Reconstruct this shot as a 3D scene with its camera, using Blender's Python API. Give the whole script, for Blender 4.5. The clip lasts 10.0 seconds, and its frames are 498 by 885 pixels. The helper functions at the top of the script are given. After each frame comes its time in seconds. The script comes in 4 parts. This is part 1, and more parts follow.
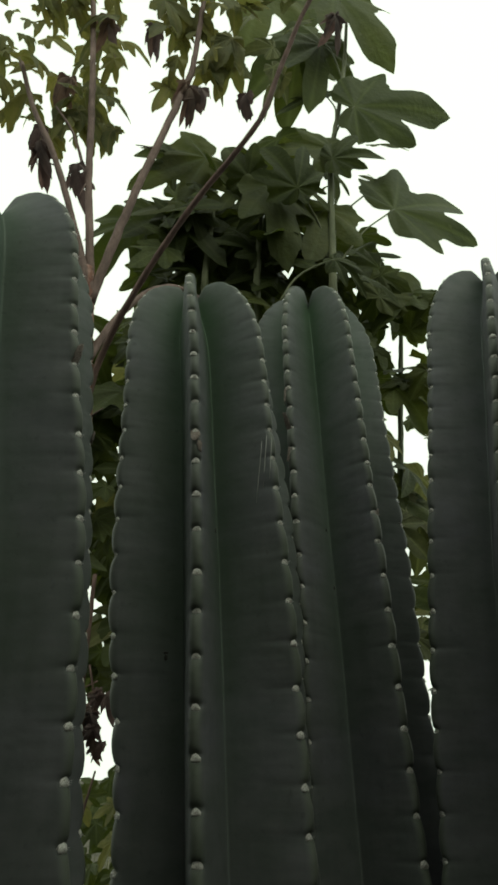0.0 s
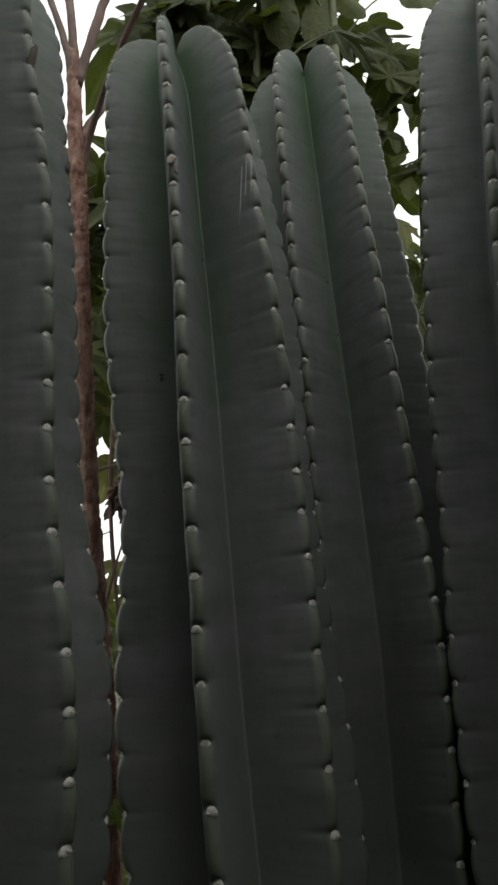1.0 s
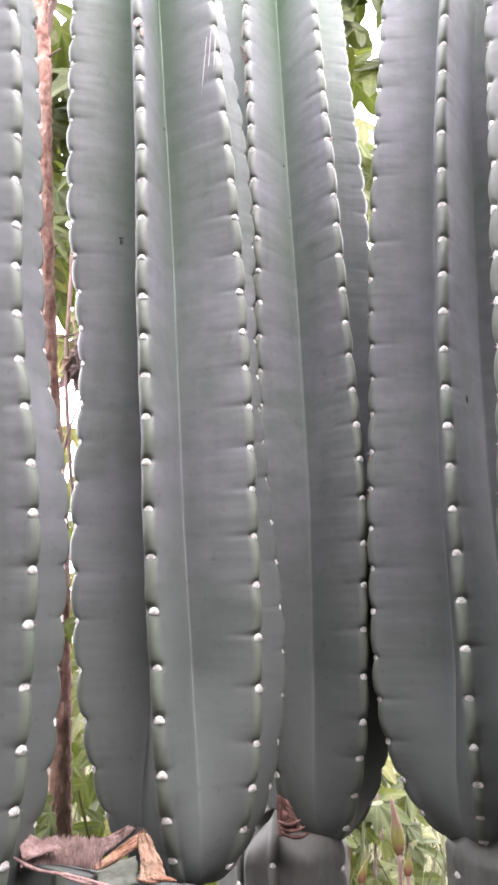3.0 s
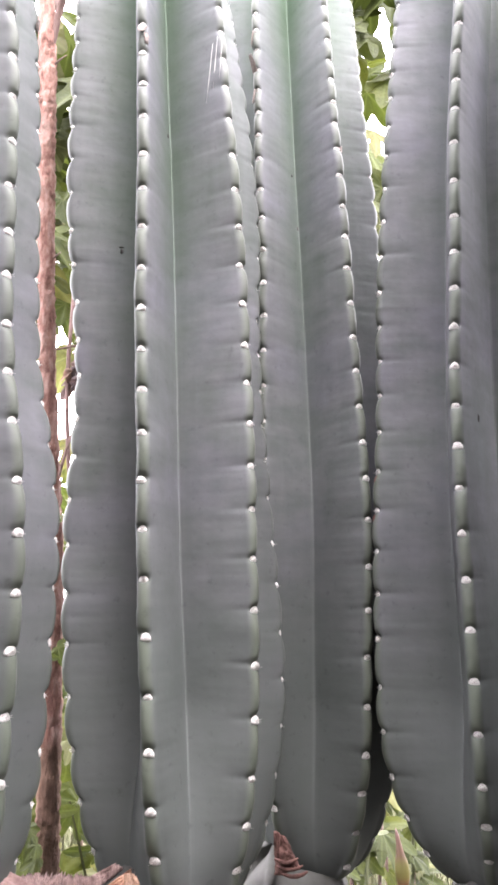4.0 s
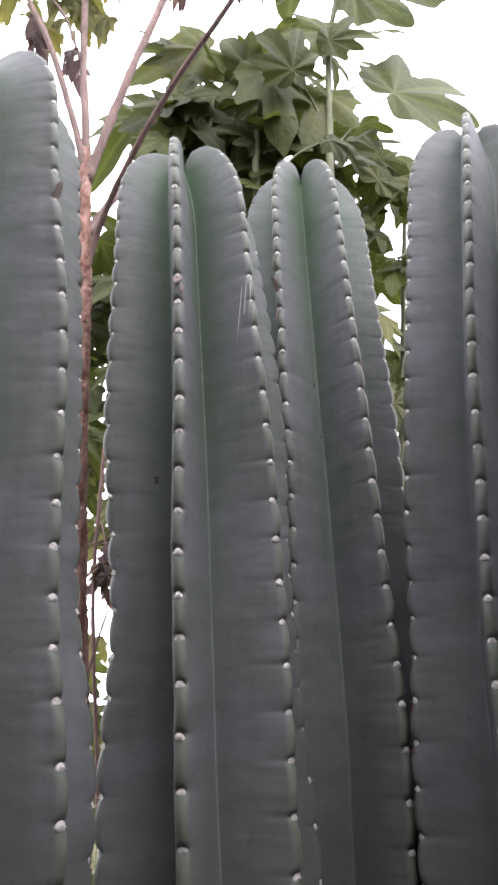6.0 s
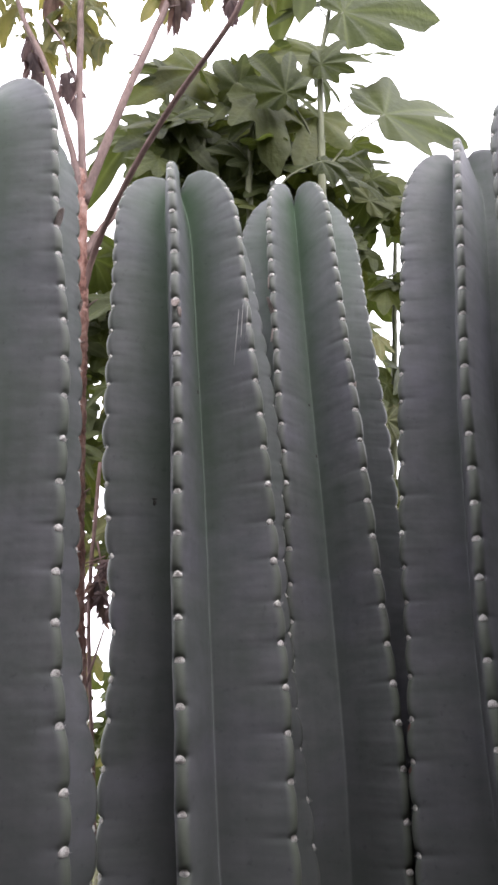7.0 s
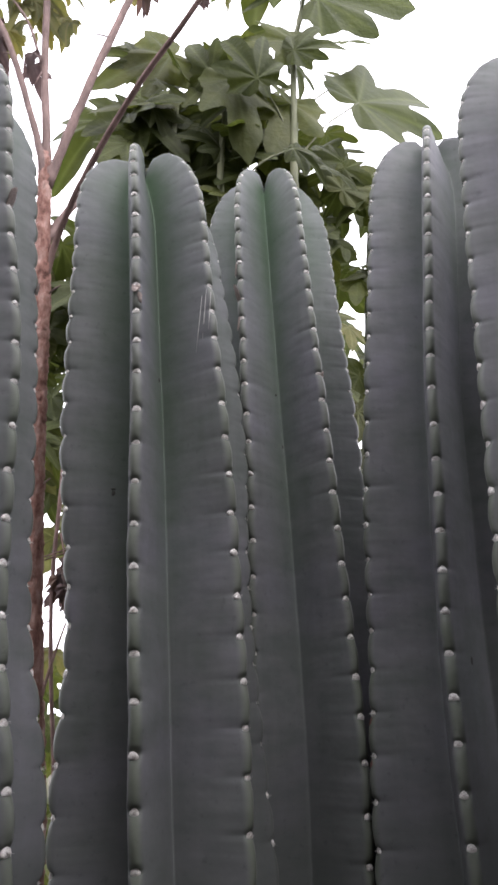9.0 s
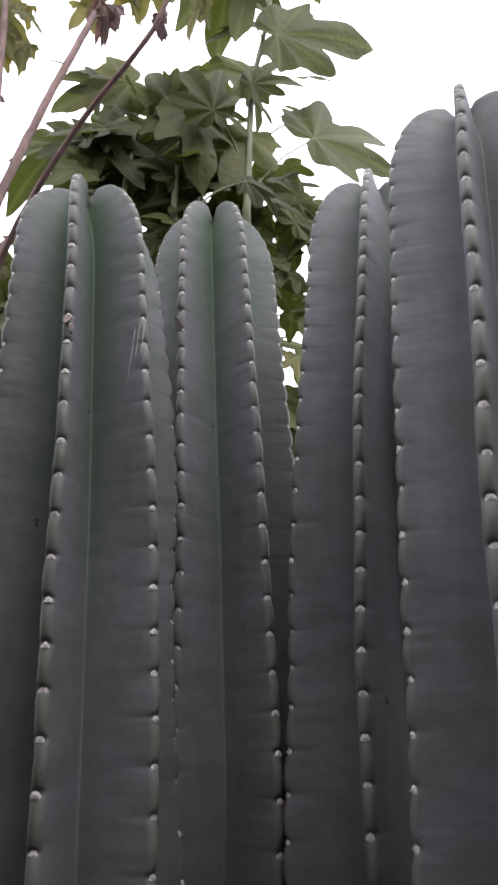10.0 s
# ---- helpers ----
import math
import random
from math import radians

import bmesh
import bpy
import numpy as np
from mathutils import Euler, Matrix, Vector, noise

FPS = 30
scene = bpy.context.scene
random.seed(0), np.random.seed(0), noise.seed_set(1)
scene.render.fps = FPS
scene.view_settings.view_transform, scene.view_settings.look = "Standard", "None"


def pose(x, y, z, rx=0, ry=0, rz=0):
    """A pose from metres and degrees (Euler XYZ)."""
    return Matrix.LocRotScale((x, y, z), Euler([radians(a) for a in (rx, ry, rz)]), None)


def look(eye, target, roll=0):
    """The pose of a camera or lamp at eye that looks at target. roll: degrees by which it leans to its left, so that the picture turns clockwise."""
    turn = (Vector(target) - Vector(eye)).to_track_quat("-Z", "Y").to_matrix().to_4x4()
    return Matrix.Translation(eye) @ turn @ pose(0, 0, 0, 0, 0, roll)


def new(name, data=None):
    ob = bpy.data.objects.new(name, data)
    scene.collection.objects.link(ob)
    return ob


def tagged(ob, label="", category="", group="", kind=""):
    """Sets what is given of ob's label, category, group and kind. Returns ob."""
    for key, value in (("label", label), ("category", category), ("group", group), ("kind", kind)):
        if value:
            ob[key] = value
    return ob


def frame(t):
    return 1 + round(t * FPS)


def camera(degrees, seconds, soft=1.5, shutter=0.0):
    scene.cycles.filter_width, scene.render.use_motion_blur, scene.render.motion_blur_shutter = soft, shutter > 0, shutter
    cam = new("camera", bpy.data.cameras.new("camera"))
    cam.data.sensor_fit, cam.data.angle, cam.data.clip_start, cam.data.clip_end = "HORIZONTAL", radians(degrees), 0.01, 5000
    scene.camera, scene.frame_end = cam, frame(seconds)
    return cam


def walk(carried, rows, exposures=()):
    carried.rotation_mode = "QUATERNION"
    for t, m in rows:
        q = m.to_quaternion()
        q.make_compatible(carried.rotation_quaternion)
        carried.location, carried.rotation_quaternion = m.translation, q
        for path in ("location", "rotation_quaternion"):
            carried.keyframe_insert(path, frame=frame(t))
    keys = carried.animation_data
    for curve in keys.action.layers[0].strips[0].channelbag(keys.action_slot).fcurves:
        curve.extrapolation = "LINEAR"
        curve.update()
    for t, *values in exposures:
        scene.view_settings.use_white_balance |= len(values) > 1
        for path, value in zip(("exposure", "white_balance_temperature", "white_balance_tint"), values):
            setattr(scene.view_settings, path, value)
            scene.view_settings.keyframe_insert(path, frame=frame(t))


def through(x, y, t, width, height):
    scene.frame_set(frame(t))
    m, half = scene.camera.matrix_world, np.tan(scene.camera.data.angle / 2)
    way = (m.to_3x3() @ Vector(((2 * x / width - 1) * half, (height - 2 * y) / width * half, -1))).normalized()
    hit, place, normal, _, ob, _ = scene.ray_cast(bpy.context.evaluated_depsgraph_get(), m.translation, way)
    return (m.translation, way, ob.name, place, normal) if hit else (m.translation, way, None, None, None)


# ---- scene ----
cam = camera(38.9, 10.0, soft=3.0)
PATH = [
    (0, (-0.018, -0.437, 1.262), (0.193, 1.357, 2.121), -0.4),
    (0.5, (0.021, -0.416, 1.233), (0.117, 1.322, 2.219), 0.5),
    (1, (0.034, -0.396, 1.137), (0.061, 1.502, 1.768), -2.9),
    (1.5, (0.037, -0.439, 1.085), (0.092, 1.511, 1.527), -1.8),
    (2, (0.032, -0.455, 1.077), (0.138, 1.499, 1.487), -1.6),
    (2.5, (0.031, -0.445, 1.083), (0.188, 1.51, 1.474), -1.2),
    (4, (0.042, -0.412, 1.094), (0.172, 1.536, 1.529), 0.0),
    (4.5, (0.03, -0.421, 1.116), (0.093, 1.516, 1.611), 0.2),
    (5, (0.032, -0.44, 1.164), (0.156, 1.438, 1.841), -0.6),
    (5.5, (0.028, -0.44, 1.172), (0.136, 1.427, 1.881), -0.6),
    (7, (0.015, -0.451, 1.18), (0.156, 1.398, 1.929), -1.1),
    (7.5, (0.043, -0.445, 1.173), (0.255, 1.407, 1.897), -2.1),
    (8, (0.037, -0.449, 1.18), (0.255, 1.405, 1.896), -0.8),
    (8.5, (0.033, -0.443, 1.179), (0.248, 1.409, 1.902), -1.2),
    (9, (0.03, -0.441, 1.181), (0.224, 1.41, 1.912), -1.4),
    (9.5, (0.036, -0.453, 1.194), (0.261, 1.376, 1.971), -0.4),
    (10, (0.061, -0.453, 1.192), (0.335, 1.371, 1.965), -0.6),
]
EXPOSURES = [
    (0.0, -1.25, 7300, -16), (0.4, -1.47, 6900, 3), (0.8, -1.50, 6900, -1), (1.0, -0.80, 6900, -2), (1.3, 0.58, 6700, 7), (1.5, 1.52, 6700, 9),
    (2.0, 2.34, 6600, 15), (2.5, 2.50, 6550, 18), (4.0, 2.55, 6550, 18), (4.5, 2.49, 6550, 16), (5.0, 2.10, 6550, 15), (5.5, 1.40, 6500, 16),
    (6.5, 0.90, 6450, 16), (7.0, 0.75, 6450, 16), (7.5, 0.50, 6450, 16), (8.5, 0.56, 6450, 16), (9.5, 0.65, 6450, 16), (10.0, 0.35, 6450, 16),
]
walk(cam, [(t, look(eye, target, roll)) for t, eye, target, roll in PATH], EXPOSURES)

# ---- light: overcast sky, brightest where the sun stands behind thin cloud ----
world = bpy.data.worlds.new("overcast")
scene.world = world
world.use_nodes = True
wn, wl = world.node_tree.nodes, world.node_tree.links
wn.clear()
sky = wn.new("ShaderNodeTexSky")
sky.sky_type, sky.sun_disc = "NISHITA", False
sky.sun_elevation, sky.sun_rotation = radians(50), radians(155)
sky.air_density, sky.dust_density, sky.ozone_density = 1.0, 6.0, 0.6
grey = wn.new("ShaderNodeHueSaturation")
grey.inputs["Saturation"].default_value = 0.12
cloud = wn.new("ShaderNodeMix")
cloud.data_type = "RGBA"
cloud.inputs[0].default_value = 0.62
cloud.inputs[7].default_value = (28.0, 28.0, 29.4, 1)
back = wn.new("ShaderNodeBackground")
back.inputs["Strength"].default_value = 0.15
wout = wn.new("ShaderNodeOutputWorld")
wl.new(sky.outputs[0], grey.inputs["Color"])
wl.new(grey.outputs[0], cloud.inputs[6])
wl.new(cloud.outputs[2], back.inputs["Color"])
wl.new(back.outputs[0], wout.inputs["Surface"])

sun = new("sun", bpy.data.lights.new("sun", "SUN"))
sun.data.energy, sun.data.angle, sun.data.color = 1.2, radians(40), (1.0, 0.97, 0.93)
sun.matrix_world = look((1.6, -3.4, 5.8), (0, 0, 1.2))


# ---- materials ----
def material(name):
    m = bpy.data.materials.new(name)
    m.use_nodes = True
    nodes = m.node_tree.nodes
    return m, nodes, m.node_tree.links, nodes["Principled BSDF"]


def ramp(nodes, links, source, stops):
    r = nodes.new("ShaderNodeValToRGB")
    while len(r.color_ramp.elements) < len(stops):
        r.color_ramp.elements.new(0.5)
    for e, (p, c) in zip(r.color_ramp.elements, stops):
        e.position, e.color = p, (*c, 1)
    links.new(source, r.inputs[0])
    return r.outputs[0]


def noise_tex(nodes, links, scale, detail=4, rough=0.55, stretch=None, space="Object"):
    n = nodes.new("ShaderNodeTexNoise")
    n.inputs["Scale"].default_value, n.inputs["Detail"].default_value, n.inputs["Roughness"].default_value = scale, detail, rough
    co = nodes.new("ShaderNodeTexCoord")
    if stretch:
        mp = nodes.new("ShaderNodeMapping")
        mp.inputs["Scale"].default_value = stretch
        links.new(co.outputs[space], mp.inputs[0])
        links.new(mp.outputs[0], n.inputs["Vector"])
    else:
        links.new(co.outputs[space], n.inputs["Vector"])
    return n.outputs["Fac"]


def mix(nodes, links, fac, a, b, mode="MIX"):
    m = nodes.new("ShaderNodeMix")
    m.data_type, m.blend_type = "RGBA", mode
    for sock, v in ((m.inputs[0], fac), (m.inputs[6], a), (m.inputs[7], b)):
        if isinstance(v, (int, float)):
            sock.default_value = v
        elif isinstance(v, tuple):
            sock.default_value = (*v, 1)
        else:
            links.new(v, sock)
    return m.outputs[2]


def bump(nodes, links, bsdf, height, strength, distance):
    b = nodes.new("ShaderNodeBump")
    b.inputs["Strength"].default_value, b.inputs["Distance"].default_value = strength, distance
    links.new(height, b.inputs["Height"])
    links.new(b.outputs[0], bsdf.inputs["Normal"])


def attribute(nodes, name):
    a = nodes.new("ShaderNodeAttribute")
    a.attribute_name = name
    return a.outputs["Fac"]


def cactus_skin():
    m, n, l, p = material("cactus_skin")
    big = noise_tex(n, l, 9, 3)
    fine = noise_tex(n, l, 170, 5, 0.65)
    streak = noise_tex(n, l, 14, 4, 0.6, (6, 6, 0.7))
    bloom = ramp(n, l, big, [(0.30, (0.104, 0.122, 0.112)), (0.5, (0.140, 0.144, 0.147)), (0.70, (0.166, 0.160, 0.192))])
    bloom = mix(n, l, 0.35, bloom, ramp(n, l, streak, [(0.3, (0.116, 0.121, 0.121)), (0.7, (0.172, 0.169, 0.188))]))
    # young growth towards the tip is greener, more so in the furrows
    patch = noise_tex(n, l, 34, 4, 0.6, (1, 1, 1.8))
    bloom = mix(n, l, 1.0, bloom, ramp(n, l, patch, [(0.28, (0.80, 0.84, 0.80)), (0.52, (1.0, 1.0, 1.0)), (0.74, (1.18, 1.15, 1.20))]), "MULTIPLY")
    young = mix(n, l, attribute(n, "young"), bloom, (0.045, 0.108, 0.040))
    # older skin lower down has lost its violet bloom
    young = mix(n, l, attribute(n, "old"), young, (0.122, 0.134, 0.126))
    # worn, olive rib margins
    edge = mix(n, l, attribute(n, "margin"), young, (0.118, 0.138, 0.090))
    seam = mix(n, l, attribute(n, "seam"), edge, (0.21, 0.225, 0.225))
    speck = ramp(n, l, fine, [(0.27, (0.58, 0.58, 0.58)), (0.40, (0.74, 0.74, 0.74)), (0.74, (0.74, 0.74, 0.74)), (0.84, (0.86, 0.86, 0.86))])
    l.new(mix(n, l, 1.0, seam, speck, "MULTIPLY"), p.inputs["Base Color"])
    # rib crests are rubbed smoother than the flanks
    l.new(ramp(n, l, attribute(n, "margin"), [(0.0, (0.6, 0.6, 0.6)), (0.5, (0.48, 0.48, 0.48))]), p.inputs["Roughness"])
    p.inputs["Specular IOR Level"].default_value = 0.17
    wrinkle = noise_tex(n, l, 22, 3, 0.5, (1, 1, 1.5))
    h = mix(n, l, 0.08, wrinkle, fine)
    bump(n, l, p, h, 0.24, 0.004)
    return m


def plain(name, stops, scale, rough=0.8, relief=0.4, depth=0.002, stretch=None, fine=140):
    m, n, l, p = material(name)
    c = ramp(n, l, noise_tex(n, l, scale, 5, 0.65, stretch), stops)
    f = noise_tex(n, l, fine, 4, 0.7, stretch)
    c = mix(n, l, 0.5, c, ramp(n, l, f, [(0.3, (0.6, 0.6, 0.6)), (0.7, (1.25, 1.25, 1.25))]), "MULTIPLY")
    l.new(c, p.inputs["Base Color"])
    p.inputs["Roughness"].default_value = rough
    p.inputs["Specular IOR Level"].default_value = 0.25
    bump(n, l, p, f, relief, depth)
    return m


def leaf_skin(name, dark, light, through, vein, rough=0.55):
    """Thin leaf: daylight comes through it; pale veins run from the base into the lobes."""
    m, n, l, p = material(name)
    info = n.new("ShaderNodeObjectInfo")
    big = noise_tex(n, l, 3.0, 4)
    c = ramp(n, l, big, [(0.3, dark), (0.7, light)])
    vary = ramp(n, l, info.outputs["Random"], [(0.0, (0.72, 0.75, 0.72)), (0.5, (1, 1, 1)), (1.0, (1.28, 1.18, 0.92))])
    c = mix(n, l, 1.0, c, vary, "MULTIPLY")
    blotch = ramp(n, l, noise_tex(n, l, 11.0, 3), [(0.66, (0, 0, 0)), (0.74, (1, 1, 1))])
    c = mix(n, l, mix(n, l, 0.75, (0.0, 0.0, 0.0), blotch), c, tuple(v * 0.8 + 0.02 for v in light))
    c = mix(n, l, attribute(n, "vein"), c, vein)
    l.new(c, p.inputs["Base Color"])
    p.inputs["Roughness"].default_value = rough
    p.inputs["Specular IOR Level"].default_value = 0.25
    bump(n, l, p, noise_tex(n, l, 14, 3), 0.25, 0.008)
    trans = n.new("ShaderNodeBsdfTranslucent")
    l.new(mix(n, l, 1.0, c, through, "MULTIPLY"), trans.inputs["Color"])
    both = n.new("ShaderNodeMixShader")
    both.inputs[0].default_value = 0.42
    l.new(p.outputs[0], both.inputs[1])
    l.new(trans.outputs[0], both.inputs[2])
    l.new(both.outputs[0], n["Material Output"].inputs["Surface"])
    return m


SKIN = cactus_skin()
FELT = plain("areole_felt", [(0.36, (0.24, 0.20, 0.18)), (0.47, (0.62, 0.60, 0.58)), (0.68, (0.66, 0.65, 0.63))], 4.2, 0.95, 0.5, 0.15, None, 8)
RIM = plain("torn_rim_tissue", [(0.3, (0.16, 0.095, 0.09)), (0.6, (0.30, 0.20, 0.185)), (0.85, (0.42, 0.32, 0.29))], 90, 0.9, 0.9, 0.003, None, 300)
TAN = plain("tan_torn_tissue", [(0.3, (0.17, 0.09, 0.062)), (0.5, (0.27, 0.17, 0.12)), (0.8, (0.34, 0.245, 0.185))], 110, 0.85, 1.0, 0.003, None, 300)
# dark skin spots, and the sheet painted as shade in the stump's hollow
SPOT_AND_SHADE = plain("dark_spot", [(0.3, (0.03, 0.03, 0.028)), (0.7, (0.07, 0.065, 0.06))], 60, 0.8, 0.2, 0.001)
SCAR = plain("corky_scar", [(0.3, (0.22, 0.17, 0.15)), (0.7, (0.38, 0.33, 0.31))], 2.2, 0.9, 0.6, 0.1, None, 7)
DRY_TISSUE = plain("dried_tissue", [(0.3, (0.11, 0.07, 0.065)), (0.55, (0.29, 0.195, 0.18)), (0.8, (0.46, 0.35, 0.32))], 60, 0.9, 0.9, 0.003, (6, 6, 1))
OLIVE = plain("olive_stump_skin", [(0.3, (0.06, 0.066, 0.052)), (0.7, (0.088, 0.093, 0.076))], 60, 0.6, 0.3, 0.001)
# brown-grey stump skin, darkened further to paint in shade below the columns
SHADED_SKIN = plain("shaded_stump_skin", [(0.3, (0.052, 0.050, 0.046)), (0.5, (0.072, 0.072, 0.066)), (0.75, (0.092, 0.094, 0.086))], 26, 0.6, 0.3, 0.001, (1, 1, 0.5))
TORN = plain("torn_orange_tissue", [(0.3, (0.19, 0.085, 0.058)), (0.55, (0.32, 0.175, 0.12)), (0.85, (0.44, 0.31, 0.24))], 120, 0.85, 1.0, 0.003, None, 320)


def trunk_bark():
    """Reddish flaking bark, greyer and darker on the old wood near the ground."""
    m, n, l, p = material("reddish_bark")
    big = noise_tex(n, l, 110, 5, 0.7, (1, 1, 0.45))
    c = ramp(n, l, big, [(0.30, (0.08, 0.035, 0.03)), (0.46, (0.24, 0.125, 0.10)), (0.70, (0.41, 0.285, 0.25))])
    wood = ramp(n, l, big, [(0.3, (0.075, 0.042, 0.03)), (0.6, (0.19, 0.115, 0.085)), (0.8, (0.28, 0.20, 0.155))])
    co = n.new("ShaderNodeTexCoord")
    sep = n.new("ShaderNodeSeparateXYZ")
    l.new(co.outputs["Object"], sep.inputs[0])
    c = mix(n, l, ramp(n, l, sep.outputs["Z"], [(0.0, (1, 1, 1)), (0.5, (1, 1, 1)), (0.99, (1, 1, 1)), (1.0, (0, 0, 0))]), c, wood)
    f = noise_tex(n, l, 260, 4, 0.7, (1, 1, 0.35))
    l.new(mix(n, l, 0.5, c, ramp(n, l, f, [(0.3, (0.6, 0.6, 0.6)), (0.7, (1.25, 1.25, 1.25))]), "MULTIPLY"), p.inputs["Base Color"])
    p.inputs["Roughness"].default_value = 0.85
    p.inputs["Specular IOR Level"].default_value = 0.2
    bump(n, l, p, f, 1.0, 0.004)
    return m


BARK = trunk_bark()
TWIG = plain("twig_bark", [(0.3, (0.10, 0.068, 0.062)), (0.7, (0.255, 0.178, 0.162))], 60, 0.8, 0.7, 0.002, (1, 1, 0.4), 300)
TWIG_DARK = plain("dark_twig_bark", [(0.3, (0.075, 0.045, 0.039)), (0.7, (0.185, 0.118, 0.104))], 60, 0.8, 0.7, 0.002, (1, 1, 0.4), 300)
GREEN_STEM = plain("green_stem", [(0.3, (0.085, 0.098, 0.05)), (0.7, (0.155, 0.16, 0.095))], 30, 0.6, 0.5, 0.002, (1, 1, 0.3))
LEAF = leaf_skin("leaf_green", (0.038, 0.050, 0.0145), (0.074, 0.086, 0.027), (1.25, 1.3, 0.75), (0.10, 0.118, 0.048))
LEAF_PALE = leaf_skin("leaf_pale", (0.075, 0.082, 0.036), (0.14, 0.142, 0.072), (1.3, 1.3, 0.9), (0.20, 0.215, 0.10))
LEAF_WILTED = leaf_skin("leaf_wilted", (0.085, 0.095, 0.045), (0.17, 0.165, 0.08), (1.9, 1.8, 1.0), (0.16, 0.14, 0.08), 0.65)
LEAF_DRY = leaf_skin("leaf_dry", (0.11, 0.085, 0.088), (0.22, 0.17, 0.165), (1.2, 1.0, 1.0), (0.12, 0.09, 0.08), 0.8)
GRASS = plain("dry_grass", [(0.3, (0.045, 0.06, 0.022)), (0.55, (0.11, 0.11, 0.06)), (0.8, (0.21, 0.185, 0.13))], 2.2, 0.75, 0.2, 0.002)
# kept dark so the added light-blocking walls bounce little
DARK_WALL = plain("dark_wall_grey", [(0.3, (0.055, 0.052, 0.05)), (0.7, (0.095, 0.09, 0.085))], 1.5, 0.9, 0.4, 0.004, None, 60)
SOIL = plain("weedy_soil", [(0.3, (0.028, 0.027, 0.018)), (0.5, (0.055, 0.05, 0.033)), (0.75, (0.095, 0.085, 0.06))], 3.0, 0.95, 0.8, 0.02, None, 30)
SCAR_RED = plain("reddish_scar", [(0.3, (0.07, 0.035, 0.03)), (0.7, (0.19, 0.10, 0.085))], 70, 0.85, 0.8, 0.003)


def bud_skin():
    m, n, l, p = material("bud_skin")
    co = n.new("ShaderNodeTexCoord")
    sep = n.new("ShaderNodeSeparateXYZ")
    l.new(co.outputs["Object"], sep.inputs[0])
    c = ramp(n, l, sep.outputs["Z"], [(0.0, (0.09, 0.03, 0.025)), (0.010, (0.13, 0.06, 0.03)), (0.014, (0.115, 0.10, 0.025)), (0.026, (0.11, 0.105, 0.03)), (0.036, (0.12, 0.075, 0.05)), (0.055, (0.17, 0.10, 0.085))])
    c = mix(n, l, 0.6, c, ramp(n, l, noise_tex(n, l, 90, 4, 0.6, (1, 1, 0.3)), [(0.3, (0.55, 0.5, 0.5)), (0.7, (1.2, 1.2, 1.2))]), "MULTIPLY")
    l.new(c, p.inputs["Base Color"])
    p.inputs["Roughness"].default_value = 0.55
    return m


BUD_RED = bud_skin()


# ---- mesh helpers ----
def part(name, data, mat, parent, label="", m=None):
    """One mesh object under a thing or part; data is a bmesh or a finished mesh. m: pose in the parent's space."""
    if isinstance(data, bmesh.types.BMesh):
        me = bpy.data.meshes.new(name)
        data.to_mesh(me)
        data.free()
        for f in me.polygons:
            f.use_smooth = True
    else:
        me = data
    if mat and not me.materials:
        me.materials.append(mat)
    ob = new(name, me)
    ob.parent = parent
    if m is not None:
        ob.matrix_basis = m
    if label:
        tagged(ob, label)
    return ob


def thing(name, at, label, category, group="", kind=""):
    ob = new(name)
    ob.location = at
    ob.empty_display_size = 0.05
    return tagged(ob, label, category, group, kind)


def grid_mesh(name, pts, closed_u=False, attrs=None, cap0=False, cap1=False):
    """pts: array rows x columns x 3. closed_u joins last column to first."""
    r, c, _ = pts.shape
    idx = np.arange(r * c).reshape(r, c)
    a = idx[:-1, :] if closed_u else idx[:-1, :-1]
    b = np.roll(idx, -1, 1)[:-1, :] if closed_u else idx[:-1, 1:]
    d = np.roll(idx, -1, 1)[1:, :] if closed_u else idx[1:, 1:]
    e = idx[1:, :] if closed_u else idx[1:, :-1]
    faces = np.stack([a, b, d, e], -1).reshape(-1, 4).tolist()
    if cap0:
        faces.append(idx[0][::-1].tolist())
    if cap1:
        faces.append(idx[-1].tolist())
    me = bpy.data.meshes.new(name)
    me.from_pydata(pts.reshape(-1, 3).tolist(), [], faces)
    for key, val in (attrs or {}).items():
        at = me.attributes.new(key, "FLOAT", "POINT")
        at.data.foreach_set("value", np.ascontiguousarray(val.reshape(-1), dtype=np.float32))
    me.polygons.foreach_set("use_smooth", [True] * len(me.polygons))
    me.update()
    return me


